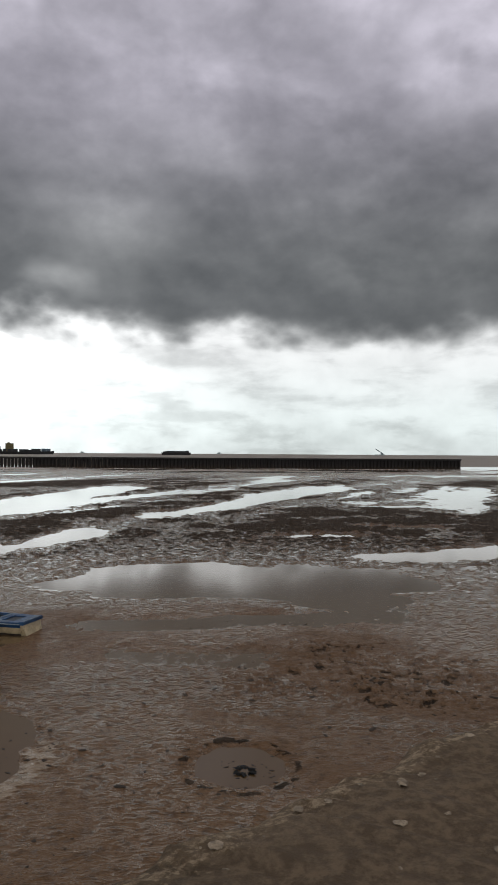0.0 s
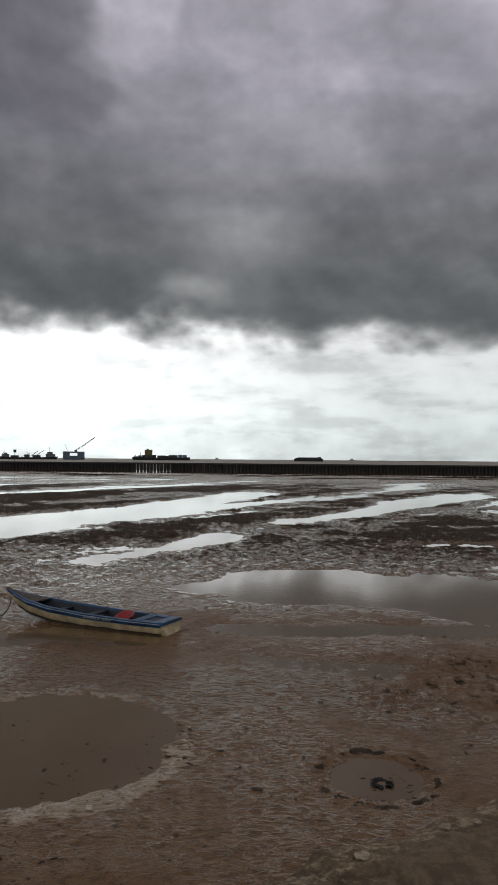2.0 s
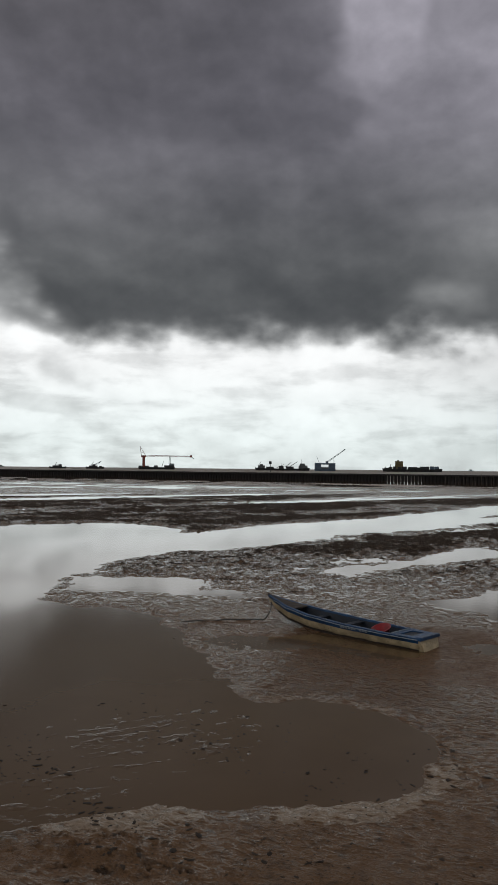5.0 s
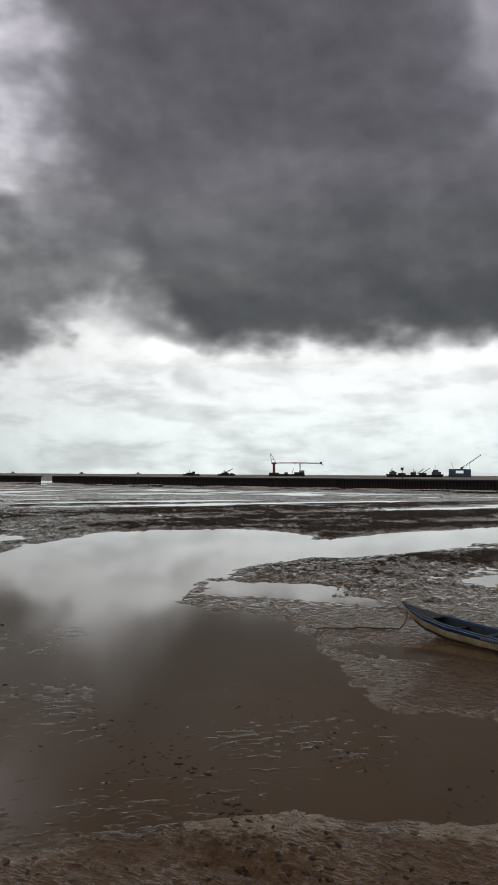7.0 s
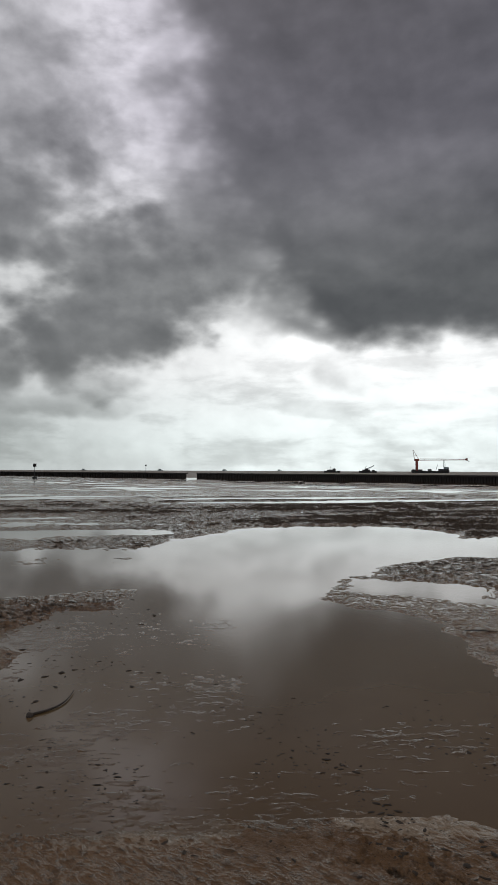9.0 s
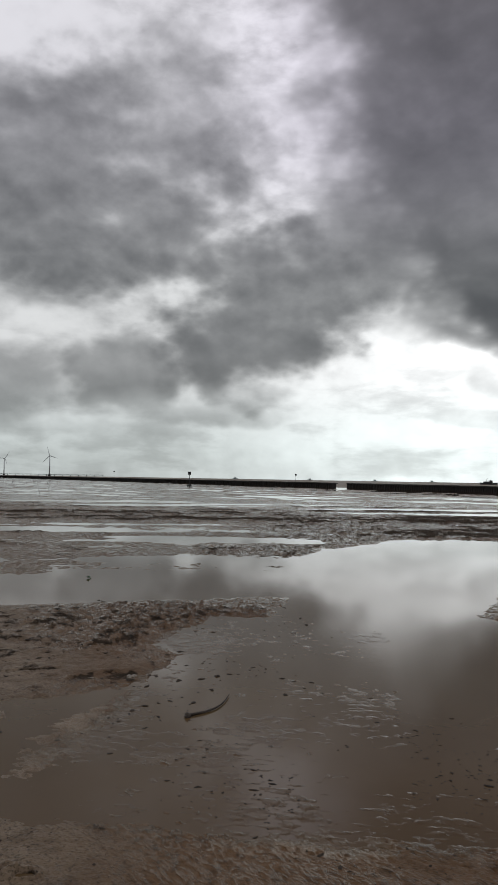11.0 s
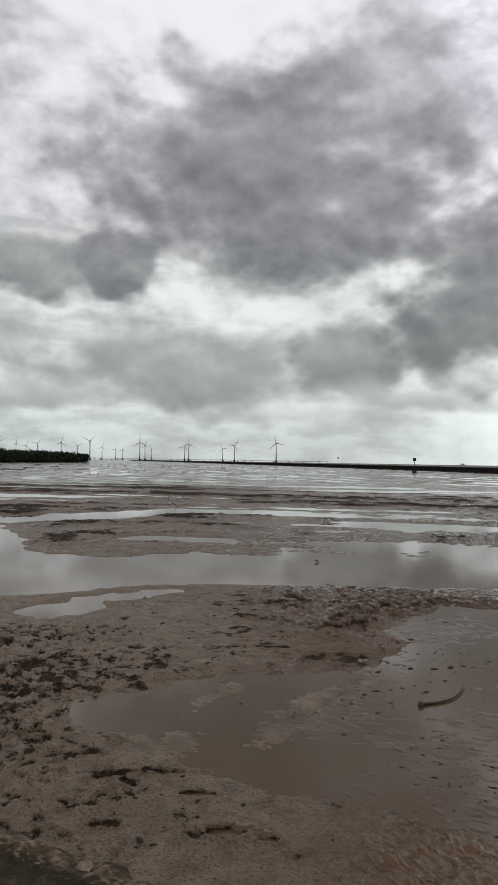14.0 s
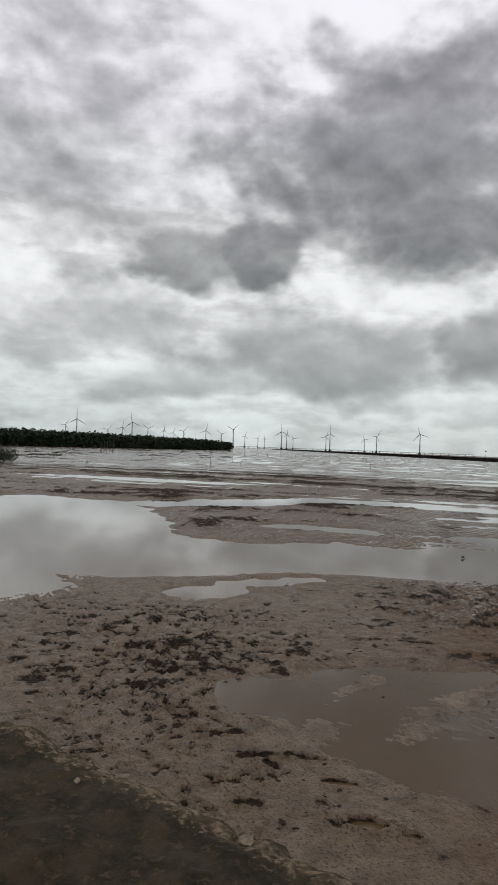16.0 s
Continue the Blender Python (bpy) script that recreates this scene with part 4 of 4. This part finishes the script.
for k in range(150):
    hd = rng.uniform(66, 82)
    ds = rng.uniform(250, 420)
    x, y = far(hd, ds)
    h = rng.uniform(0.25, 0.8)
    rod(stub, (x, y, -0.2), (x + rng.uniform(-.2, .2), y, h), 0.07, 0.05, 5)
tagged(obj("stake_rows", stub, WOOD), "many short dark stakes far out on the flats", "stakes", kind="stuff")


def broken_branch():
    x, y = 12.2, 30.6
    ob = tube("broken_branch", [(x - 0.45, y - 0.1, 0.0), (x - 0.2, y, 0.12), (x + 0.1, y, 0.3), (x + 0.45, y, 0.42)], 0.035, WOOD, r1=0.015)
    tagged(ob, "dark broken branch sticking out of the mud", "branch")
    tube("side_twig", [(x - 0.2, y, 0.12), (x - 0.3, y, 0.3), (x - 0.2, y, 0.46)], 0.02, WOOD, ob, r1=0.01)


broken_branch()


def leaf_sprig(x, y, z, s, mat, name, label, count=14, seed=0, category="weed", rise=1.0):
    r = random.Random(seed)
    bm = bmesh.new()
    for k in range(count):
        a = r.uniform(0, 6.28)
        up = r.uniform(0.05, 0.9) * rise
        d = Vector((math.cos(a), math.sin(a), up)).normalized()
        p = Vector((x, y, z)) + d * s * r.uniform(0.1, 0.5)
        q = p + d * s * r.uniform(0.4, 0.7)
        w = d.cross(Vector((0, 0, 1))).normalized() * s * 0.16
        mid = (p + q) / 2 + Vector((0, 0, s * 0.08))
        vs = [bm.verts.new(c) for c in (p, mid + w, q, mid - w)]
        bm.faces.new(vs)
    tagged(obj(name, bm, mat), label, category)


GREEN = plain("fresh_green_leaf", (0.03, 0.16, 0.06), 0.4, scale=20.0, relief=0)
BLACKW = plain("black_sodden_weed", (0.008, 0.008, 0.008), 0.9, scale=20.0, relief=0)
leaf_sprig(-20.42, 9.82, 0.0, 0.13, GREEN, "green_sprig", "small green leafy sprig floating in shallow water", 16, 2)
leaf_sprig(1.14, 7.05, -0.004, 0.14, BLACKW, "sodden_weed", "black sodden weed in a round water hole", 40, 3, rise=0.12)

# ---- marks on poles ----


def beacon(hd, ds, h, board, base, name="beacon_pole"):
    x, y = far(hd, ds)
    t = thing(name, pose(x, y, 0, 0, 0, hd), "dark navigation beacon with a square board on a pole", "beacon", "beacons")
    bm = bmesh.new()
    rod(bm, (0, 0, -0.3), (0, 0, h), 0.11, 0.08, 8)
    part("pole", bm, HULL, t)
    bm = bmesh.new()
    box(bm, -board / 2, board / 2, -0.06, 0.06, h - board, h, bevel=0.03)
    part("board", bm, HULL, t)
    if base:
        bm = bmesh.new()
        box(bm, -0.75, 0.75, -0.6, 0.6, 0.1, 0.75, bevel=0.08)
        part("footing", bm, HULL, t, "squat dark footing")
        for sx in (-0.55, 0.55):
            bm = bmesh.new()
            rod(bm, (sx, 0, -0.3), (sx, 0, 0.2), 0.1, 0.1, 7)
            part("footing_pile", bm, HULL, t)


beacon(56.55, 245, 4.9, 1.0, True)
beacon(48.4, 420, 6.0, 0.9, False)
beacon(18.25, 205, 5.0, 0.75, False)
beacon(62.2, 560, 7.0, 1.0, False)

# ---- vessels beyond the breakwater ----


def vessel(hd, ds, name, label, hull, items, hull_mat=None, category="ship"):
    """hull: length, height, sheer. Items: part name, material, then a box (x0, x1, z0, z1) or a bar (x0, z0, x1, z1, radius)."""
    x, y = far(hd, ds)
    t = thing(name, pose(x, y, 0, 0, 0, hd), label, category, "vessels on the horizon")
    n_, hh, sheer = hull
    w = n_ * 0.09 + 2
    rings = []
    for i in range(13):
        k = i / 12
        px = (k - 0.5) * n_
        end = min(1.0, 4 * min(k, 1 - k) + 0.35)
        rake = n_ * 0.02
        top = hh + sheer * (abs(2 * k - 1) ** 3)
        rings.append([(px * 0.97, -w * end * 0.8, -0.6), (px, -w * end, top), (px, w * end, top), (px * 0.97, w * end * 0.8, -0.6)])
    bm, vs = loft(rings, True)
    for ring in (vs[0], vs[-1]):
        bm.faces.new(ring)
    bmesh.ops.recalc_face_normals(bm, faces=bm.faces)
    part("hull", bm, hull_mat or HULL, t)
    for it in items:
        bm = bmesh.new()
        if len(it) == 6:
            box(bm, it[2], it[3], -w * 0.55, w * 0.55, it[4], it[5], bevel=min(0.25, (it[5] - it[4]) * 0.15))
        else:
            rod(bm, (it[2], 0, it[3]), (it[4], 0, it[5]), it[6], it[6], 6)
        part(it[0], bm, it[1], t)
    return t


def lattice_bars(name, mat, x0, z0, x1, z1, depth, n_, r=0.28):
    """Bars of a lattice boom, as items for vessel()."""
    a, c = Vector((x0, 0, z0)), Vector((x1, 0, z1))
    d = (c - a).normalized()
    up = Vector((-d.z, 0, d.x)) * depth / 2
    res = [(name, mat, *(a + up).xz, *(c + up * 0.5).xz, r), (name, mat, *(a - up).xz, *(c - up * 0.5).xz, r)]
    for i in range(n_):
        p, q = a.lerp(c, i / n_), a.lerp(c, (i + 1) / n_)
        s = 1 if i % 2 else -1
        res.append(("brace", mat, *(p + up * s * (1 - 0.5 * i / n_)).xz, *(q - up * s * (1 - 0.5 * (i + 1) / n_)).xz, r * 0.6))
    return res


PALE = plain("pale_distant_steel", (0.24, 0.30, 0.31), 0.6, scale=0.2, relief=0)
vessel(-3.7, 1200, "cargo_barge", "long low dark barge with rounded deck cargo", (47, 3.4, 0.6),
       [("cargo_cover", HULL, -21, 21, 3.2, 5.6), ("cargo_top", HULL, -17, 18, 5.5, 6.4), ("hatch_mark", HOUSE, -12, -8, 4.2, 5.0), ("hatch_mark", HOUSE, -4, 2, 4.2, 5.0), ("wheelhouse", HULL, 15, 20, 5.4, 7.0)], category="barge")
vessel(7.55, 1200, "work_barge", "dark work barge loaded with ochre machinery and containers", (92, 4.0, 1.2),
       [("tower_block", OCHRE, -26, -14, 7.5, 16.5), ("tower_leg", OCHRE, -25, -22, 3.5, 8), ("tower_leg", OCHRE, -18, -15, 3.5, 8), ("machine_house", HULL, -30, -8, 3.8, 8.2),
        ("machine", OCHRE, -23, -20, 16, 18), ("machine", HULL, -36, -31, 3.8, 7.5), ("post", HULL, -33, 7, -33, 12, 0.4), ("deck_cargo", HULL, -6, 8, 3.8, 7.6), ("deck_cargo", HULL, 2, 14, 3.8, 6.8),
        ("deck_cargo", HULL, 12, 26, 3.8, 8.4), ("container", TEAL, 27, 33.5, 4.0, 8.8), ("container", TEAL, 34, 40.5, 4.0, 8.6), ("davit", HULL, -44, 4, -40, 8, 0.4), ("deck_house", HULL, -42, -36, 3.8, 6)], category="barge")
vessel(14.05, 1200, "floating_dock", "blue-grey floating dock with an open middle and a crane", (34, 3.0, 0.0),
       [("side_tower", TEAL, -16.5, -6, 2.8, 11.0), ("side_tower", TEAL, 5.5, 16.5, 2.8, 11.0), ("top_deck", TEAL, -16.5, 16.5, 10.2, 12.6), ("inner_hull", HOUSE, -6, 5.5, 2.8, 6.0),
        ("crane_cab", TEAL, 1, 5, 12.5, 15.5), ("mast", PALE, -9, 12.5, -13.5, 23.5, 0.25), ("mast", PALE, 14, 12.5, 14, 22, 0.3)]
       + lattice_bars("boom", PALE, 3, 14, 32, 35, 1.6, 9, 0.28), TEAL, category="floating dock")
vessel(17.3, 1200, "dredger", "dredger with low deck houses, derricks and masts", (88, 3.2, 1.4),
       [("deck_house", HOUSE, -39, -28, 3, 7.8), ("bridge", HOUSE, -36, -31, 7.5, 10), ("deck_house", HULL, -26, -14, 3, 6.0), ("derrick", HULL, -38, 8, -34, 14, 0.35), ("machine", HULL, -6, 2, 3, 7.4),
        ("derrick", HULL, 4, 5, 14, 13.0, 0.4), ("derrick", HULL, 10, 5, 24, 14.5, 0.4), ("derrick", HULL, -10, 4, 2, 9.5, 0.35), ("machine", HULL, 6, 18, 3, 6.6), ("wheelhouse", HOUSE, 26, 40, 3, 8.4), ("wheelhouse_top", HOUSE, 28, 36, 8.2, 11.5),
        ("mast", HULL, 31, 11, 31, 18.5, 0.35), ("mast", HULL, -2, 7, -2, 12, 0.3)])
vessel(26.9, 1200, "crane_barge", "crane barge with a red tower and long horizontal boom", (58, 3.4, 0.8),
       [("crane_tower", RUST, -22.5, -18.5, 3, 19.5), ("slewing_house", RUST, -24.5, -16.5, 19, 22), ("frame", RUST, -24, 21, -26.5, 36, 0.35), ("frame", RUST, -18, 22, -26, 36, 0.3), ("frame", RUST, -24, 27, -20.5, 27, 0.25),
        ("boom_tip", RUST, 53, 56, 19.5, 23), ("hook", HULL, 56, 20, 58.5, 17.5, 0.4), ("deck_cargo", HULL, -28, -12, 3, 5.6), ("deck_cargo", HOUSE, -4, 2, 3, 6.2), ("deck_house", HULL, 12, 28, 3, 6.5), ("bridge", PALE, 20, 28, 6.4, 9.4),
        ("derrick", HULL, 8, 3, 11, 13, 0.3)]
       + lattice_bars("boom", RUST, -16, 21, 54, 21, 2.4, 24, 0.32) + lattice_bars("second_tower", PALE, 21, 9, 21, 21, 3.0, 6, 0.3))
vessel(31.5, 1200, "small_crane_boat", "small dark work boat with a lattice jib", (28, 2.6, 0.8),
       [("deck_house", HULL, -9, 4, 2.4, 5.0), ("cab", HULL, -4, 1, 4.8, 7.0), ("stern_house", HULL, 6, 11, 2.4, 4.4), ("mast", PALE, -6, 5, -2, 11.0, 0.3)] + lattice_bars("boom", PALE, -3, 4.5, 9.5, 11.5, 1.6, 6, 0.3))
vessel(34.2, 1200, "small_tug", "small dark tug with a low house and mast", (26, 2.4, 0.8),
       [("deck_house", HULL, -8, 6, 2.2, 4.6), ("wheelhouse", HULL, 1, 6, 4.4, 6.2), ("mast", HULL, -4, 4.5, -2, 9.5, 0.3), ("derrick", HULL, -3, 5, 5, 6.8, 0.25)])
vessel(-19.2, 2300, "cutter_dredger", "pale distant dredger with a raised boom", (30, 2.4, 0.6),
       [("deck_house", PALE, 2, 10, 2.2, 6.5), ("strut", PALE, 4, 6, -4, 15, 0.5), ("strut", PALE, 12, 3, 4, 10, 0.5)] + lattice_bars("boom", PALE, 10, 4, -14, 20, 2.0, 6, 0.5), PALE)
for hd in (3.3, -7.0, 53.0, 47.3, 42.4, 38.2):
    vessel(hd, 3600, "fishing_boat", "tiny pale fishing boat on the horizon", (26, 2.5, 1.0), [("wheelhouse", PALE, -6, 5, 2.2, 8), ("mast", PALE, -8, 3, -8, 10, 0.5)], PALE, "boat")

# ---- wind farm ----


def turbine(hd, hub_el, spin, yaw):
    hub = 60.0
    ds = min(4700.0, (hub - 3) / math.tan(radians(hub_el)))
    x, y = far(hd, ds)
    t = thing("wind_turbine", pose(x, y, 0, 0, 0, hd + yaw), "pale three-bladed wind turbine standing at sea", "wind turbine", "wind farm")
    bm = bmesh.new()
    rod(bm, (0, 0, 5), (0, 0, hub - 1), 2.0, 1.25, 12)
    part("tower", bm, STEEL_W, t, "", True)
    bm = bmesh.new()
    rod(bm, (0, 0, -2), (0, 0, 5.2), 4.2, 3.8, 10)
    part("foundation", bm, CAP, t, "grey concrete foundation")
    bm = bmesh.new()
    box(bm, -1.5, 1.5, -2.5, 6.0, hub - 1.5, hub + 1.6, bevel=0.5)
    part("nacelle", bm, STEEL_W, t)
    bm = bmesh.new()
    rod(bm, (0, -4.4, hub), (0, -2.4, hub), 0.8, 1.6, 10)
    part("hub", bm, STEEL_W, t)
    for k in range(3):
        a = radians(spin + 120 * k)
        rings = []
        for i in range(7):
            q = i / 6
            ch = (1.3, 2.3, 2.0, 1.6, 1.2, 0.8, 0.3)[i]
            th = ch * 0.22 + 0.1
            z = 1.0 + 29.0 * q
            rings.append([(ch * 0.5, -th, z), (ch * 0.2, th, z), (-ch * 0.5, th * 0.4, z), (-ch * 0.3, -th, z)])
        bm, vs = loft(rings, True)
        bm.faces.new(vs[0])
        bm.faces.new(vs[-1])
        bmesh.ops.recalc_face_normals(bm, faces=bm.faces)
        bmesh.ops.transform(bm, matrix=Matrix.Translation((0, -3.4, hub)) @ Matrix.Rotation(a, 4, "Y"), verts=bm.verts)
        part("blade", bm, STEEL_W, t)


for hd, e_, spin in ((66.9, 1.43, -15), (70.1, 1.16, 35), (71.0, 0.95, -25), (73.6, 1.25, 0), (73.9, 1.02, 20), (76.4, 0.8, -30), (76.9, 1.04, 5), (77.3, 1.29, -3), (78.6, 0.72, 0),
                     (79.1, 0.70, 30), (80.1, 0.84, 15), (81.0, 1.32, 55), (81.9, 0.94, -50), (83.1, 1.16, 10), (84.8, 1.05, 40), (86.3, 1.03, 3), (87.5, 1.15, 65), (88.7, 1.57, -8), (89.4, 1.16, 15), (92.8, 1.65, 0), (93.6, 1.2, 30), (90.5, 0.95, 40), (85.6, 0.9, 20)):
    turbine(hd, e_, spin, rng.uniform(-35, 35))


def jetty():
    a, c = Vector((*far(63.0, 1900), 0)), Vector((*far(85.0, 2500), 0))
    d = c - a
    m = Matrix.Translation(a) @ Matrix.Rotation(math.atan2(d.y, d.x), 4, "Z")
    t = thing("jetty", m, "long low jetty on piers running out to the turbines", "jetty", kind="structure")
    bm = bmesh.new()
    box(bm, 0, d.length, -1.5, 1.5, 4.4, 5.2)
    part("deck", bm, CAP, t)
    bm = bmesh.new()
    rod(bm, (0, 0, -1), (0, 0, 4.5), 0.7, 0.7, 6)
    first = part("pier", bm, CAP, t)
    k = 22.0
    while k < d.length:
        p = new("pier", first.data)
        p.parent = t
        p.location = (k, 0, 0)
        k += 22.0
    bm = bmesh.new()
    box(bm, 0, d.length, -1.5, -1.3, 6.2, 6.4)
    part("railing", bm, CAP, t)


jetty()

# ---- mangrove island and the bush ----


def foliage(trees, seed):
    """Trunks and leaf blades for trees given as x, y, height, spread, blades, blade size."""
    r = np.random.RandomState(seed)
    vs, fs = [], []
    base = 0
    for x, y, h, sp, nb, bs in trees:
        u = r.normal(size=(nb, 3))
        u /= np.linalg.norm(u, axis=1)[:, None]
        rad = r.uniform(0.35, 1.0, nb)[:, None] ** 0.6
        lump = 0.75 + 0.35 * np.sin(u[:, :1] * 5 + x) * np.cos(u[:, 1:2] * 4 + y)
        c = np.array([x, y, h * 0.46]) + u * rad * lump * np.array([sp, sp, h * 0.52])
        c[:, 2] = np.clip(c[:, 2], 0.1, None)
        a = r.normal(size=(nb, 3))
        a /= np.linalg.norm(a, axis=1)[:, None]
        d = np.cross(a, r.normal(size=(nb, 3)))
        d /= np.linalg.norm(d, axis=1)[:, None]
        s = (bs * r.uniform(0.6, 1.3, nb))[:, None]
        vs.append(np.stack([c - a * s, c + d * s * 0.45, c + a * s, c - d * s * 0.45], 1).reshape(-1, 3))
        fs.append(base + np.arange(nb * 4).reshape(nb, 4))
        base += nb * 4
    return np.concatenate(vs), np.concatenate(fs)


def island():
    a, c = Vector((*far(113.0, 235), 0)), Vector((*far(81.2, 590), 0))
    d = c - a
    side = Vector((-d.y, d.x, 0)).normalized()
    if side.dot(a) < 0:
        side = -side
    trees = []
    r = random.Random(8)
    trunks = bmesh.new()
    for i in range(1150):
        k = r.random() ** 0.85
        dep = r.random() ** 1.6 * 38
        p = a + d * (k if dep < 20 else k * 0.97) + side * dep
        h = r.uniform(6.0, 8.2) + min(dep, 12) * 0.06 + 0.7 * noise.noise((k * 25, dep * 0.1, 0))
        trees.append((p.x, p.y, h, r.uniform(1.7, 2.8), 105, 1.05))
        if dep < 6:
            rod(trunks, (p.x, p.y, -0.2), (p.x + r.uniform(-.5, .5), p.y + r.uniform(-.5, .5), h * 0.6), 0.09, 0.04, 5)
    v_, f_ = foliage(trees, 5)
    me = bpy.data.meshes.new("mangrove_wood")
    me.from_pydata(v_.tolist(), [], f_.tolist())
    me.materials.append(LEAF)
    ob = tagged(new("mangrove_wood", me), "dense dark green mangrove wood on a low island", "mangroves", kind="stuff")
    part("trunks", trunks, BARK, ob)


island()


def shrub():
    x, y = far(98.0, 96)
    t = thing("mangrove_bush", pose(x, y, 0), "low grey-green mangrove bush on the mud", "bush")
    r = random.Random(3)
    for k in range(9):
        a = r.uniform(0, 6.28)
        q = r.uniform(0.6, 1.9)
        pts = [(math.cos(a) * q * s * s, math.sin(a) * q * s * s, 1.6 * s * r.uniform(0.8, 1.1) - 0.05) for s in (0, 0.3, 0.6, 1.0)]
        tube("stem", pts, 0.04, BARK, t, r1=0.012)
    v_, f_ = foliage([(r.uniform(-1.6, 1.6), r.uniform(-1.2, 1.2), r.uniform(1.5, 2.7), 0.95, 220, 0.11) for k in range(12)], 6)
    me = bpy.data.meshes.new("leaves")
    me.from_pydata(v_.tolist(), [], f_.tolist())
    me.materials.append(BUSHLEAF)
    ob = new("leaves", me)
    ob.parent = t


BUSHLEAF = plain("grey_green_leaves", (0.050, 0.060, 0.036), 0.6, scale=2.0, vary=0.4, dirt=0.2, relief=0)
shrub()

# ---- loose clods on the near mud ----


def clods(count, seed, cx, cy, sx, sy, r0, r1):
    r = np.random.RandomState(seed)
    px, py = cx + sx * r.normal(size=count), cy + sy * r.normal(size=count)
    hz = mud(px, py)[0]
    bm = bmesh.new()
    bmesh.ops.create_icosphere(bm, subdivisions=1, radius=1.0)
    bm.verts.ensure_lookup_table()
    vv = np.array([q.co[:] for q in bm.verts])
    ff = np.array([[q.index for q in f.verts] for f in bm.faces])
    bm.free()
    dry = hz > -0.012
    hz = np.maximum(hz, 0.0)
    clump = fbm(px * 1.3, py * 1.3, 3, 99)
    keep = (clump > -0.05) & (dry | (r1 < 0.045)) & (np.hypot(px, py) > 4.5)
    vs, fs, base = [], [], 0
    for x, y, z in zip(px[keep], py[keep], hz[keep]):
        s = 0.62 * (r0 + (r1 - r0) * r.random_sample() ** 4)
        k = vv * (1 + 0.35 * r.normal(size=(len(vv), 1))) * s * np.array([1.7, 1.0, 0.26])
        a = r.uniform(0, 6.28)
        k = k @ np.array([[math.cos(a), -math.sin(a), 0], [math.sin(a), math.cos(a), 0], [0, 0, 1]])
        vs.append(k + np.array([x, y, z + s * 0.04]))
        fs.append(ff + base)
        base += len(vv)
    return np.concatenate(vs), np.concatenate(fs), base


allv, allf, off = [], [], 0
for args in ((200, 1, 2.6, 10.6, 1.5, 1.3, .012, .06), (120, 2, 3.4, 9.2, 1.3, .7, .012, .065), (90, 3, -.5, 8.3, .4, .9, .01, .05), (420, 4, -5.8, 5.2, 1.3, 0.8, .014, .042),
             (650, 5, -4.0, 7.3, 1.7, 0.9, .012, .035), (240, 6, -3.0, 5.6, 1.0, .35, .01, .045), (500, 7, -8.0, .8, 1.6, 1.1, .01, .05), (500, 8, -11.0, 2.5, 1.8, 2.5, .015, .06),
             (800, 9, -13.5, 7.0, 2.4, 2.4, .02, .07), (250, 10, 2, 13, 4, 4, .01, .035), (120, 11, 1.1, 7.2, .5, .45, .01, .03), (300, 12, -7, 7, 3, 3, .006, .02)):
    v_, f_, c_ = clods(*args)
    allv.append(v_)
    allf.append(f_ + off)
    off += c_
me = bpy.data.meshes.new("mud_clods")
me.from_pydata(np.concatenate(allv).tolist(), [], np.concatenate(allf).tolist())
me.materials.append(CLOD)
tagged(new("mud_clods", me), "small dark crumbs and clods of wet mud", "clods", kind="stuff")

# pale stones set in the wall's top
r_ = np.random.RandomState(21)
vs_, fs_, base_ = [], [], 0
ico = bmesh.new()
bmesh.ops.create_icosphere(ico, subdivisions=2, radius=1.0)
iv = np.array([q.co[:] for q in ico.verts])
ife = np.array([[q.index for q in f.verts] for f in ico.faces])
ico.free()
for k in range(230):
    s = r_.uniform(-2.6, 3.4)
    w = 0.06 + (0.007 if s < 0 else 0.03) * s * s + r_.random_sample() ** 2 * 1.2
    q = 0.004 + 0.012 * r_.random_sample() ** 2.2
    x, y = -0.72 + 0.785 * s + 0.62 * w, 1.28 + 0.62 * s - 0.785 * w
    vs_.append(iv * (1 + 0.2 * r_.normal(size=(len(iv), 1))) * q * np.array([r_.uniform(0.8, 1.6), r_.uniform(0.8, 1.6), 0.4]) + np.array([x, y, 2.031 + 0.024 * noise.noise((s * 5, w * 5, 1)) + 0.016 * noise.noise((s * 16, w * 16, 4))]))
    fs_.append(ife + base_)
    base_ += len(iv)
me = bpy.data.meshes.new("embedded_stones")
me.from_pydata(np.concatenate(vs_).tolist(), [], np.concatenate(fs_).tolist())
me.materials.append(plain("pale_aggregate", (0.30, 0.235, 0.165), 0.8, scale=30.0, vary=0.5, dirt=0.5, relief=0.001))
tagged(new("embedded_stones", me), "small pale stones set in worn concrete", "stones", kind="stuff")
